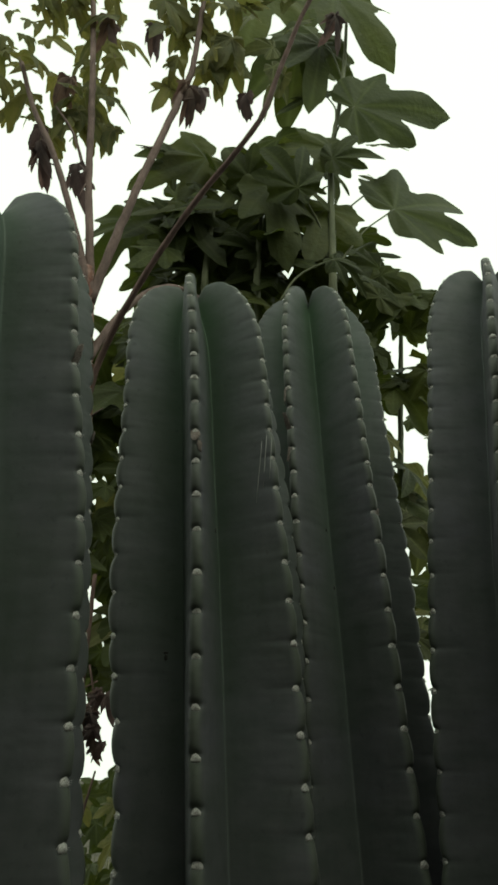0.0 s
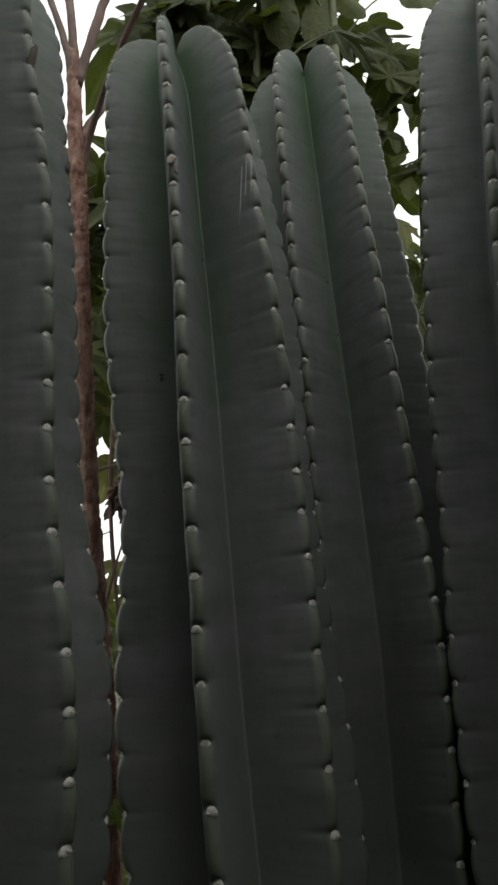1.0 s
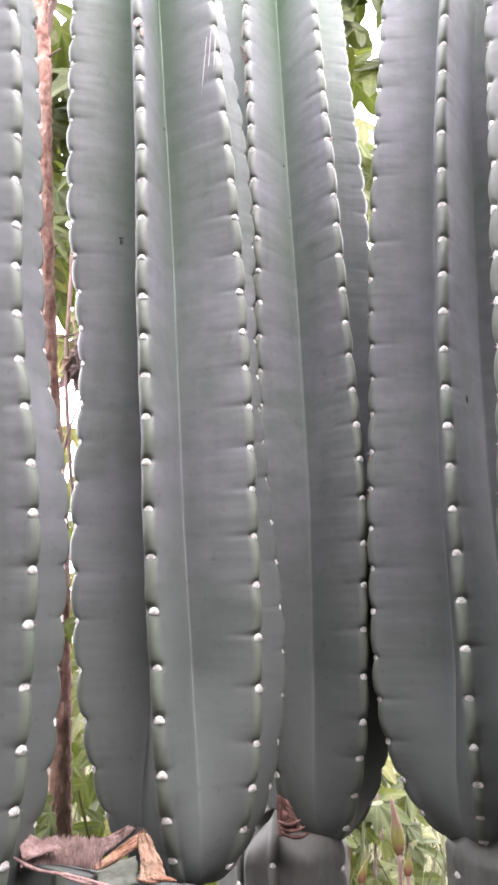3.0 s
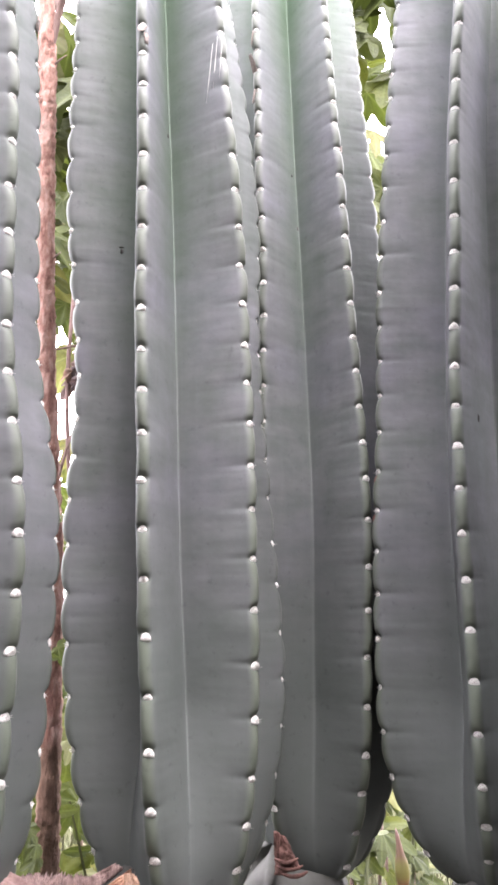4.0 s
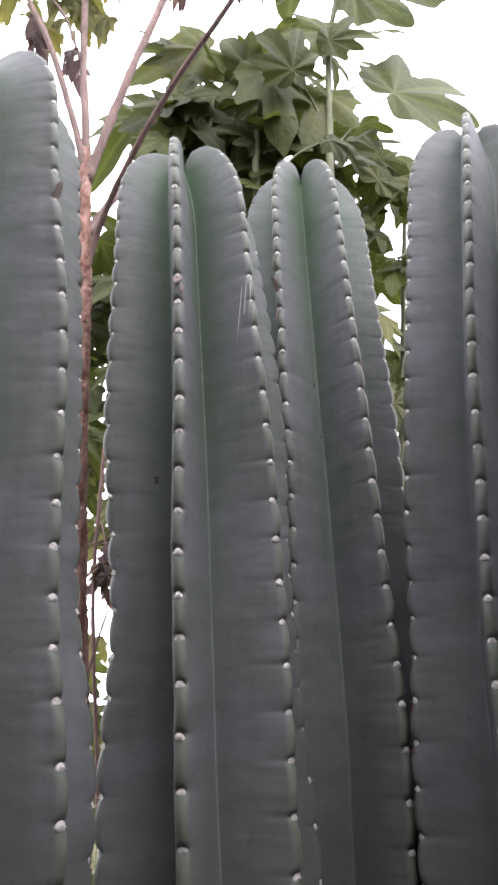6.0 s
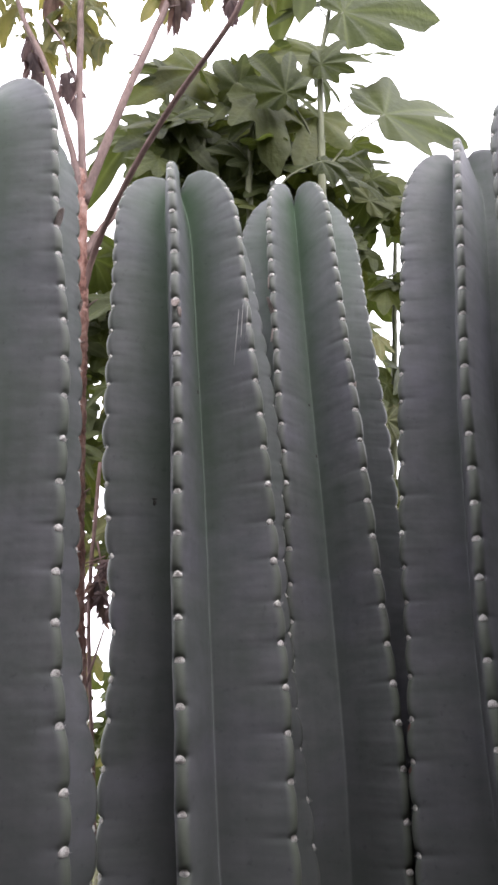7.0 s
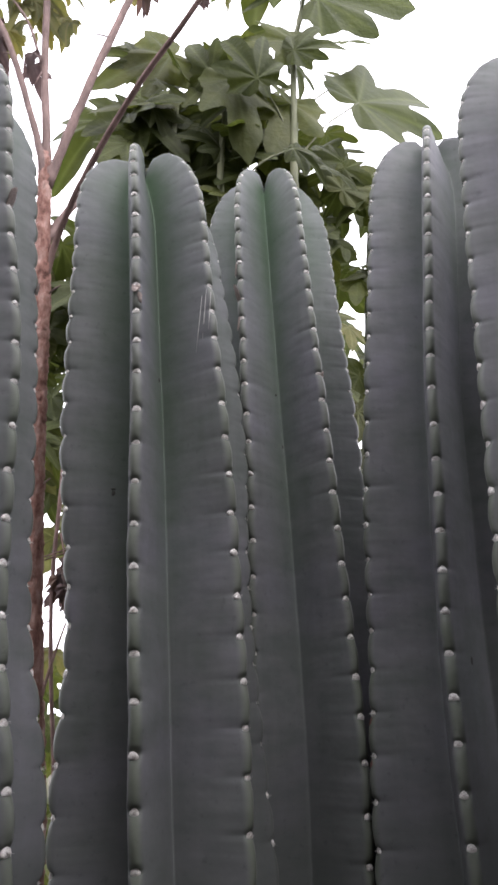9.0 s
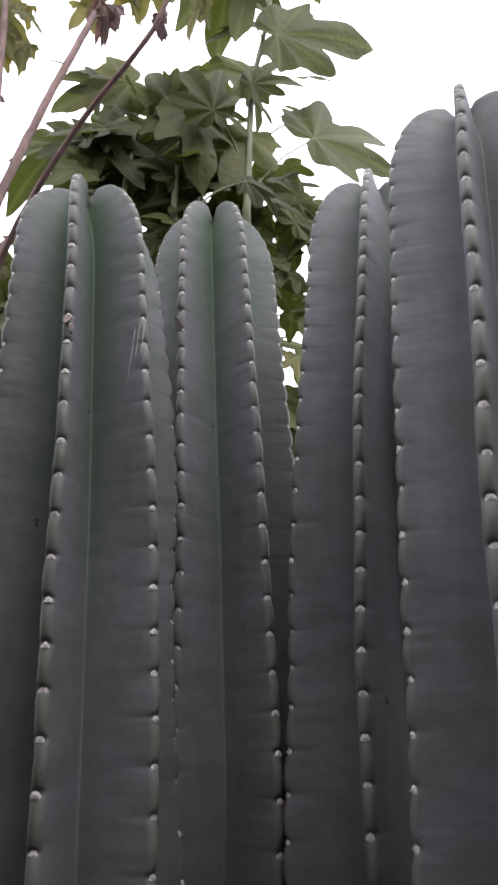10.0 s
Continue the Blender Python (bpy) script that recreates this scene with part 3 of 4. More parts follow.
def sheet(ob, name, corners, mat, seed, label, thick, ruffle):
    """A crumpled flap between four corners, with thickness and a ragged edge."""
    g = np.random.default_rng(seed)
    rows, cols = 22, 26
    a, b, c, d = (np.array(p) for p in corners)
    v, u = np.meshgrid(np.linspace(0, 1, rows), np.linspace(0, 1, cols), indexing="ij")
    ragged = np.convolve(g.normal(0, 1, cols + 4), np.ones(5) / 5, "valid") * 0.10
    v = v * (1 + ragged[None, :]) - ragged[None, :] * 0.5
    u = u + (np.convolve(g.normal(0, 1, rows + 4), np.ones(5) / 5, "valid") * 0.06)[:, None]
    u, v = u[..., None], v[..., None]
    pts = (a * (1 - u) + b * u) * (1 - v) + (d * (1 - u) + c * u) * v
    out = np.cross(b - a, d - a)
    out /= np.linalg.norm(out)
    if out[1] > 0:
        out = -out
    lump = np.array([[noise.noise(Vector((u[i, j, 0] * 2.2 + seed, v[i, j, 0] * 2.2, 0))) + 0.45 * noise.noise(Vector((u[i, j, 0] * 7, v[i, j, 0] * 7 + seed, 3))) for j in range(cols)] for i in range(rows)])
    face = pts + out * (lump[..., None] * ruffle * 1.6)
    edge = np.minimum(np.minimum(np.linspace(0, 1, cols), np.linspace(1, 0, cols))[None, :] * cols, np.minimum(np.linspace(0, 1, rows), np.linspace(1, 0, rows))[:, None] * rows)
    full = thick * np.sqrt(np.clip(edge / 3 + 0.08, 0, 1))[..., None]
    o = np.array(ob.location)
    ring = np.concatenate([face + out * full * 0.5, (face - out * full * 0.5)[:, ::-1]], 1) - o
    part(name, grid_mesh(name, ring, True, cap0=True, cap1=True), mat, ob, label)


def stump(label, x, y, top, r, turn, seed, dome=0.045, furrow=0.74, ribs=None, skin=None):
    return column("cactus_stump", label, [(0, x, y), (1, x, y)], -0.02, top, [(0, r * 0.95), (1, r)], [(0, turn), (1, turn)],
                  (0.87, 0.865, 0.88, 0.86, 0.87, 0.875), furrow=furrow, ribs=ribs, skin=skin, dome=dome, foot=0.001, seed=seed, group="old cactus stumps")


old = column("cactus_stump", "old grey-green cactus stump, cut off and dried brown on top", [(0, -0.014, 0.027), (1, -0.014, 0.027)], -0.02, 0.930, [(0, 0.064), (1, 0.066)], [(0, -112), (1, -112)],
             (0.87, 0.865, 0.88, 0.86, 0.87, 0.875), furrow=0.80, foot=0.001, cut=True, seed=21, group="old cactus stumps")
# the stump is flat and its cut slopes back and to one side
for piece in old.children:
    piece.matrix_basis = Matrix.Diagonal((1, 0.45, 1, 1)) @ piece.matrix_basis
    if len(piece.data.polygons) > 5000:
        for v in piece.data.vertices:
            if v.co.z > 0.9:
                v.co.z -= (v.co.z - 0.9) / 0.05 * (0.25 * 0.45 * (v.co.y + 0.068) + 0.2 * (v.co.x - 0.016))
fibre_band(old, -0.060, -0.016, 0.0015, (0.939, 0.936, 0.934, 0.933, 0.935), (0.944, 0.9445, 0.9455, 0.944, 0.9435, 0.944, 0.9445, 0.946, 0.947), 31, "dried fibrous brown tissue")
strip(old, "torn_rim", [(-0.063, 0.001, 0.9445), (-0.054, -0.004, 0.941), (-0.046, -0.006, 0.939), (-0.035, -0.0075, 0.938), (-0.024, -0.0075, 0.935), (-0.012, -0.007, 0.931), (-0.006, -0.0065, 0.929), (0.005, -0.006, 0.929)], [0.0006, 0.0012, 0.0008, 0.0010, 0.0010, 0.0011, 0.0009, 0.0004], RIM, 41, "pinkish torn skin rim")
strip(old, "torn_rim", [(-0.036, -0.0080, 0.9372), (-0.028, -0.0084, 0.9345), (-0.019, -0.0080, 0.9325)], [0.0004, 0.0010, 0.0004], RIM, 45, "pinkish torn skin rim")
sheet(old, "skin_flap", [(-0.0600, 0.014, 0.953), (-0.0615, 0.006, 0.949), (-0.058, 0.002, 0.9420), (-0.040, 0.014, 0.9435)], RIM, 46, "pinkish upright shred of skin", 0.0011, 0.0012)
sheet(old, "dried_ridge", [(-0.026, 0.022, 0.9415), (-0.003, 0.030, 0.950), (0.001, 0.030, 0.9465), (-0.017, 0.022, 0.936)], DRY_TISSUE, 43, "dried brown skin edge", 0.0016, 0.0008)
# near-black sheet that stands in for the shade between the ridges
sheet(old, "hollow_shade", [(-0.018, 0.026, 0.9365), (0.002, 0.034, 0.948), (0.008, 0.031, 0.944), (-0.013, 0.021, 0.9325)], SPOT_AND_SHADE, 47, "dark sheet painted as shade in the hollow of the cut", 0.001, 0.0004)
sheet(old, "torn_skin", [(-0.0205, 0.004, 0.9375), (0.006, 0.018, 0.9505), (0.008, 0.016, 0.9445), (-0.019, 0.002, 0.9335)], TORN, 42, "torn orange-brown skin", 0.0014, 0.0016)
sheet(old, "skin_flap", [(-0.019, 0.0005, 0.9355), (0.003, 0.006, 0.941), (0.004, -0.003, 0.929), (-0.017, -0.0045, 0.929)], OLIVE, 12, "olive-green skin", 0.002, 0.0005)
sheet(old, "torn_skin", [(0.0025, 0.014, 0.9505), (0.0100, 0.012, 0.9485), (0.0205, -0.0045, 0.9325), (0.0065, -0.0065, 0.9320)], TAN, 23, "pale tan torn tissue", 0.0022, 0.0026)
strip(old, "torn_skin", [(0.009, -0.0068, 0.9330), (0.014, -0.0058, 0.9345), (0.018, -0.0052, 0.9325), (0.025, -0.004, 0.9305)], [0.0008, 0.0017, 0.0016, 0.0005], TORN, 48, "torn orange-brown skin")
strip(old, "torn_skin", [(0.004, -0.0070, 0.9335), (0.010, -0.0070, 0.9315), (0.017, -0.0058, 0.9312)], [0.0006, 0.0012, 0.0006], TORN, 49, "torn orange-brown skin")
old2 = stump("brown-grey ribbed cactus stump, painted darker for shade, with reddish scar tissue", 0.104, 0.172, 0.917, 0.054, -157, 22, 0.03, 0.95, {0: [(0, 0.84, 12), (1, 0.84, 12)], 1: [(0, 0.94, -8), (1, 0.94, -8)]}, SHADED_SKIN)
sheet(old2, "torn_skin", [(0.094, 0.112, 0.941), (0.101, 0.110, 0.938), (0.112, 0.108, 0.917), (0.094, 0.111, 0.913)], SCAR_RED, 7, "reddish brown scar tissue", 0.003, 0.0022)
for k, (dz, dx) in enumerate([(0.0, 0.0), (-0.0045, 0.003), (-0.0085, 0.006)]):
    strip(old2, "torn_skin", [(0.094 + dx * 0.5, 0.109, 0.924 + dz), (0.100 + dx, 0.106, 0.9215 + dz), (0.106 + dx, 0.106, 0.9225 + dz), (0.110 + dx, 0.108, 0.9245 + dz)], [0.0008, 0.0014, 0.0012, 0.0005], SCAR_RED, 17 + k, "reddish brown scar tissue")
stump("grey-green cactus stump under a pale column", 0.262, 0.092, 0.924, 0.055, -165, 23, 0.02, 0.93, None, SHADED_SKIN)
stump("grey-green cactus stump at the end of the row", -0.114, -0.012, 0.915, 0.050, -90, 24)
stump("grey-green cactus stump in front of the row", 0.272, -0.044, 0.925, 0.050, -120, 25)


# ---- wear on the columns ----
def skin_spot(seed, rib, share, z):
    """Place and outward direction on a column's skin. share: -1 furrow before the rib, 0 crest, 1 furrow after it."""
    ob, pts, cz = SHAPES[seed]
    i = int(np.argmin(np.abs(cz - z)))
    j = int(np.argmin(np.abs(STEPS - abs(share))))
    per = 2 * (SIDE - 1)
    c = (rib * per + (SIDE - 1 + j if share >= 0 else SIDE - 1 - j)) % pts.shape[1]
    p = Vector(pts[i, c])
    du = Vector(pts[i, (c + 1) % pts.shape[1]] - pts[i, c - 1])
    dv = Vector(pts[min(i + 2, len(cz) - 1), c] - pts[i - 2, c])
    return ob, p, du.cross(dv).normalized(), dv.normalized()


def scar(seed, rib, share, z, wide, tall, mat=None, name="scar", thick=0.0007, s=0):
    """A corky, slightly raised patch."""
    ob, p, out, up = skin_spot(seed, rib, share, z)
    bm = bmesh.new()
    bmesh.ops.create_icosphere(bm, subdivisions=3, radius=1)
    for v in bm.verts:
        v.co *= 1 + 0.75 * noise.noise(v.co * 2.3 + Vector((s * 3.1, z * 40, 0)))
    x = up.cross(out).normalized()
    m = Matrix((x, up, out)).transposed().to_4x4()
    m.translation = p
    part(name, bm, mat or SCAR, ob, "", m @ Matrix.Diagonal((wide, tall, thick, 1)))


def scratch(seed, rib, share, z0, z1, drift):
    """A thin pale scratch along the face of a rib."""
    rows = [skin_spot(seed, rib, share, z) for z in np.linspace(z0, z1, 7)]
    ob, _, out, up = rows[0]
    side = up.cross(out).normalized()
    line = [r[1] + r[2] * 0.0001 + side * drift * k / 6 for k, r in enumerate(rows)]
    part("scratch", tube("scratch", [tuple(v) for v in line], [0.0001, 0.00025, 0.0003, 0.0003, 0.00025, 0.0002, 0.0001], 6), SCRATCH, ob)


SCRATCH = plain("dry_scratch", [(0.3, (0.34, 0.34, 0.32)), (0.7, (0.44, 0.44, 0.42))], 60, 0.8, 0.2, 0.001)
scar(1, 1, 0.0, 1.478, 0.0028, 0.0070)
scar(1, 1, 0.15, 1.468, 0.0018, 0.004, s=1)
scar(2, 1, -0.2, 1.575, 0.0022, 0.008, s=3)
scar(2, 1, -0.1, 1.545, 0.0026, 0.010, s=4)
scar(2, 1, -0.2, 1.515, 0.0022, 0.008, s=5)
scar(2, 3, 0.0, 1.470, 0.0045, 0.0030, s=6)
scar(2, 2, 0.1, 1.462, 0.0030, 0.0045, s=7)
scar(4, 1, 0.0, 1.487, 0.0024, 0.0075, s=8)
scar(4, 2, -0.1, 1.468, 0.0040, 0.004, s=9)
scar(3, 0, 0.0, 1.150, 0.0015, 0.0025, SCAR_RED, s=10)
scar(3, 0, 0.0, 1.178, 0.0014, 0.0024, SCAR_RED, s=11)
scar(3, 1, 0.68, 1.215, 0.0013, 0.0024, SPOT_AND_SHADE, "dark_spot", s=12)
scar(1, 0, 0.83, 1.334, 0.0011, 0.0020, SPOT_AND_SHADE, "dark_spot", s=13)
scar(1, 0, 0.85, 1.337, 0.0018, 0.0006, SPOT_AND_SHADE, "dark_spot", s=17)
scar(1, 1, 0.93, 1.420, 0.0010, 0.0018, SPOT_AND_SHADE, "dark_spot", s=14)
scar(2, 1, 0.93, 1.455, 0.0008, 0.0012, SPOT_AND_SHADE, "dark_spot", s=15)
scar(2, 1, 0.98, 1.405, 0.0008, 0.0016, SPOT_AND_SHADE, "dark_spot", s=16)
scratch(1, 2, -0.55, 1.435, 1.480, 0.009)
scratch(1, 2, -0.48, 1.445, 1.486, 0.007)
scratch(1, 2, -0.40, 1.452, 1.482, 0.005)


# ---- shrub with reddish trunk ----
def branch(parent, name, pts, r0, r1, mat, seed, label="", sides=10, rough=0.12):
    o = parent.location
    local = [(p[0] - o.x, p[1] - o.y, p[2] - o.z) for p in pts]
    return part(name, tube(name, local, np.linspace(r0, r1, len(pts)), sides, rough, seed), mat, parent, label)


bare = thing("bush", (-0.066, 0.165, 0.0), "bare bush with flaking reddish bark and withered leaves", "bush")
trunk_line = [(-0.040, 0.15, -0.02), (-0.052, 0.14, 0.6), (-0.0615, 0.13, 0.946), (-0.064, 0.13, 1.02), (-0.068, 0.13, 1.12), (-0.080, 0.13, 1.25), (-0.087, 0.13, 1.34), (-0.093, 0.13, 1.44),
              (-0.0985, 0.13, 1.55), (-0.1035, 0.13, 1.61), (-0.106, 0.13, 1.666), (-0.110, 0.13, 1.716)]
trunk_radii = [0.012, 0.0095, 0.0083, 0.0080, 0.0074, 0.0068, 0.0068, 0.0070, 0.0078, 0.0072, 0.0066, 0.0062]
part("trunk", tube("trunk", [(p[0] - bare.location.x, p[1] - bare.location.y, p[2]) for p in trunk_line], trunk_radii, 20, 0.12, 11, 0.0032), BARK, bare, "flaking reddish bark")
branch(bare, "branch", [(-0.104, 0.13, 1.66), (-0.114, 0.125, 1.719), (-0.142, 0.122, 1.813), (-0.163, 0.12, 1.871), (-0.183, 0.12, 1.911), (-0.21, 0.12, 2.0)], 0.0040, 0.0026, TWIG, 12)
branch(bare, "branch", [(-0.105, 0.13, 1.68), (-0.111, 0.13, 1.75), (-0.119, 0.13, 1.823), (-0.128, 0.13, 1.978), (-0.140, 0.13, 2.128), (-0.154, 0.13, 2.305)], 0.0048, 0.0028, TWIG, 13)
branch(bare, "branch", [(-0.120, 0.13, 1.827), (-0.142, 0.13, 1.903), (-0.164, 0.13, 1.936)], 0.0018, 0.0012, TWIG, 14, "", 7)
branch(bare, "branch", [(-0.104, 0.13, 1.675), (-0.094, 0.13, 1.722), (-0.068, 0.13, 1.829), (-0.039, 0.13, 1.93), (-0.016, 0.13, 2.013), (-0.008, 0.13, 2.107), (0.0, 0.13, 2.223)], 0.0050, 0.0028, TWIG, 15)
branch(bare, "branch", [(-0.097, 0.130, 1.56), (-0.093, 0.127, 1.598), (-0.075, 0.104, 1.634), (-0.047, 0.075, 1.678), (-0.010, 0.043, 1.727), (0.022, 0.020, 1.762), (0.048, 0.0, 1.791), (0.058, -0.006, 1.83), (0.070, -0.012, 1.867), (0.081, -0.022, 1.899), (0.094, -0.03, 1.928), (0.11, -0.04, 1.97)], 0.0032, 0.0019, TWIG_DARK, 16)
branch(bare, "branch", [(-0.101, 0.132, 1.61), (-0.092, 0.14, 1.641), (-0.076, 0.15, 1.679), (-0.053, 0.17, 1.724), (-0.025, 0.20, 1.757), (0.007, 0.24, 1.77)], 0.0044, 0.0024, TWIG, 17)
# short side twigs and knots
for k, (p, d) in enumerate([((-0.052, 0.13, 1.884), (-0.022, 0.0, 0.004)), ((-0.030, 0.13, 1.963), (0.018, -0.004, 0.002)), ((-0.128, 0.13, 1.990), (0.014, 0.0, -0.010)),
                            ((-0.120, 0.13, 1.83), (-0.006, -0.006, -0.028)), ((-0.150, 0.12, 1.836), (-0.012, 0.0, 0.004)), ((-0.098, 0.13, 1.545), (0.016, -0.004, 0.014)), ((-0.088, 0.13, 1.36), (0.012, -0.006, 0.010))]):
    q = tuple(p[i] + d[i] for i in range(3))
    mid = tuple(p[i] + d[i] * 0.55 + (0.003 if i == 2 else 0.0) for i in range(3))
    branch(bare, "twig", [p, mid, q], 0.0013, 0.0005, TWIG, 80 + k, "", 6)


# ---- leaves ----
def leaf_mesh(name, lobes, mat, seed, curl=0.2, fold=0.25, wave=0.05):
    """Lobed leaf of length 1 along +y, face towards +z. lobes: (degrees, length, width in degrees)."""
    rng = np.random.default_rng(seed)
    k, rings = 120, 6
    th = np.linspace(-np.pi, np.pi, k, endpoint=False)
    # wedge-shaped base, then the lobes
    out = np.interp(np.abs(np.degrees(th)), (0, 60, 100, 135, 165, 180), (0.45, 0.45, 0.37, 0.26, 0.11, 0.05))
    for d, ln, wd in lobes:
        x = np.abs((th - radians(d) + np.pi) % (2 * np.pi) - np.pi) / radians(wd)
        x = np.clip(x, 0, 1)
        out = np.maximum(out, ln * (0.90 * (1 - x ** 2.1) ** 0.72 + 0.10 * np.exp(-9 * x) + 0.045 * np.exp(-((x - 0.62) / 0.13) ** 2)))
    out = out * (1 + rng.normal(0, 0.016, k) + 0.02 * np.sin(23 * th + seed))
    out = (np.roll(out, 1) + 4 * out + np.roll(out, -1)) / 6
    rr = np.linspace(0, 1, rings + 1)[1:]
    ph = rng.uniform(0, 6.28, 3)
    px = np.sin(th)[None, :] * out[None, :] * rr[:, None]
    py = np.cos(th)[None, :] * out[None, :] * rr[:, None]
    r = np.hypot(px, py)
    lift = np.zeros_like(px)
    vein = np.zeros_like(px)
    for d, ln, wd in lobes:
        e = np.array((np.sin(radians(d)), np.cos(radians(d))))
        along = px * e[0] + py * e[1]
        off = np.abs(px * e[1] - py * e[0])
        inside = (along > 0) & (np.abs((th[None, :] - radians(d) + np.pi) % (2 * np.pi) - np.pi) < radians(wd))
        lift += np.where(inside, fold * off * 0.5, 0)
        vein = np.maximum(vein, np.where((along > -0.02) & (along < ln), np.exp(-(off / 0.014) ** 2), 0))
    lift = np.minimum(lift, 0.12)
    lift += wave * r * np.sin(5 * th[None, :] + ph[0]) + wave * 0.6 * r * np.sin(9 * th[None, :] + ph[1])
    lift -= curl * r ** 2 + 0.25 * curl * np.clip(py, 0, 2) ** 3
    ring = np.stack([px, py, lift], -1)
    verts = [(0, 0, 0)] + ring.reshape(-1, 3).tolist()
    faces = [(0, 1 + j, 1 + (j + 1) % k) for j in range(k)]
    for i in range(rings - 1):
        for j in range(k):
            a, b = 1 + i * k + j, 1 + i * k + (j + 1) % k
            faces.append((a, a + k, b + k, b))
    me = bpy.data.meshes.new(name)
    me.from_pydata(verts, [], faces)
    at = me.attributes.new("vein", "FLOAT", "POINT")
    at.data.foreach_set("value", np.r_[1.0, vein.reshape(-1)].astype(np.float32) * 0.55)
    me.polygons.foreach_set("use_smooth", [True] * len(me.polygons))
    me.materials.append(mat)
    me.update()
    return me


FIVE = [(0, 1.0, 22), (39, 0.80, 20), (-41, 0.75, 20), (82, 0.55, 24), (-85, 0.50, 24)]
FIVE_B = [(3, 1.0, 23), (36, 0.70, 17), (-40, 0.82, 21), (68, 0.58, 19), (-86, 0.50, 24), (112, 0.34, 22)]
THREE = [(0, 1.0, 27), (46, 0.72, 24), (-50, 0.64, 24), (96, 0.42, 28), (-99, 0.40, 28)]
WHOLE = [(0, 1.0, 36), (42, 0.62, 33), (-44, 0.58, 33), (97, 0.37, 36), (-97, 0.37, 36)]
BIG = [leaf_mesh("leaf", s, LEAF, i, c, f, w) for i, (s, c, f, w) in enumerate(
    [(FIVE, 0.16, 0.09, 0.05), (FIVE_B, 0.26, 0.12, 0.07), (THREE, 0.20, 0.08, 0.06), (FIVE, 0.34, 0.14, 0.08), (THREE, 0.30, 0.10, 0.08), (FIVE_B, 0.10, 0.06, 0.06)])]
PALE = [leaf_mesh("leaf", s, LEAF_PALE, 20 + i, c, f, w) for i, (s, c, f, w) in enumerate(
    [(FIVE, 0.25, 0.25, 0.05), (THREE, 0.3, 0.3, 0.05), (WHOLE, 0.25, 0.25, 0.05)])]
WILTED = [leaf_mesh("leaf", s, LEAF_WILTED, 40 + i, c, f, w) for i, (s, c, f, w) in enumerate(
    [(THREE, 0.5, 0.45, 0.10), (WHOLE, 0.6, 0.4, 0.12), (FIVE_B, 0.5, 0.5, 0.10)])]
DRY = [leaf_mesh("dry_leaf", s, LEAF_DRY, 60 + i, c, f, w) for i, (s, c, f, w) in enumerate(
    [(WHOLE, 0.9, 0.9, 0.22), (THREE, 1.1, 0.9, 0.25), (FIVE_B, 1.0, 1.0, 0.22)])]


def hang_leaf(parent, mesh, base, tip, face, name="leaf", width=1.0):
    """A leaf from base to tip whose face looks roughly along face."""
    b, t = Vector(base), Vector(tip)
    y = (t - b)
    size = y.length
    y.normalize()
    z = Vector(face)
    z = (z - y * z.dot(y)).normalized()
    x = y.cross(z)
    m = Matrix((x, y, z)).transposed().to_4x4() @ Matrix.Diagonal((size * width, size, size, 1))
    m.translation = b - parent.location
    return part(name, mesh, None, parent, "", m)


green = thing("bush", (0.17, 0.36, 0.0), "leafy green bush with large lobed leaves behind the cacti", "bush")
branch(green, "stem", [(0.17, 0.36, -0.02), (0.185, 0.34, 0.9), (0.175, 0.27, 1.6), (0.164, 0.235, 1.788), (0.168, 0.235, 1.879), (0.171, 0.235, 1.968), (0.178, 0.235, 2.04), (0.190, 0.235, 2.10), (0.206, 0.235, 2.208), (0.215, 0.235, 2.30)], 0.0062, 0.0024, GREEN_STEM, 21)
branch(green, "stem", [(0.16, 0.36, 0.4), (0.10, 0.34, 1.4), (0.08, 0.28, 1.68), (0.075, 0.26, 1.84), (0.085, 0.26, 1.95)], 0.008, 0.003, GREEN_STEM, 22)
branch(green, "stem", [(0.12, 0.35, 1.2), (0.03, 0.32, 1.6), (0.01, 0.27, 1.82), (0.02, 0.26, 1.93)], 0.007, 0.003, GREEN_STEM, 23)
branch(green, "stem", [(0.16, 0.36, 0.8), (0.27, 0.40, 1.5), (0.30, 0.38, 1.85)], 0.007, 0.003, GREEN_STEM, 24)
for k, line in enumerate([
        [(0.168, 0.235, 1.86), (0.173, 0.235, 1.887), (0.192, 0.245, 1.931), (0.212, 0.253, 1.958), (0.259, 0.29, 2.029)],
        [(0.166, 0.235, 1.82), (0.190, 0.240, 1.860), (0.214, 0.250, 1.903), (0.264, 0.26, 1.954)],
        [(0.092, 0.200, 1.74), (0.108, 0.200, 1.776), (0.124, 0.200, 1.792), (0.159, 0.200, 1.809)],
        [(0.166, 0.240, 1.84), (0.152, 0.235, 1.90), (0.121, 0.230, 1.958)],
        [(0.178, 0.235, 2.04), (0.188, 0.225, 2.072), (0.207, 0.215, 2.090)],
        [(0.185, 0.235, 2.08), (0.195, 0.26, 2.14), (0.186, 0.29, 2.21)],
        [(0.200, 0.235, 2.17), (0.190, 0.245, 2.25), (0.170, 0.26, 2.299)]]):
    branch(green, "petiole", line, 0.0016, 0.0011, GREEN_STEM, 25 + k, "", 6)

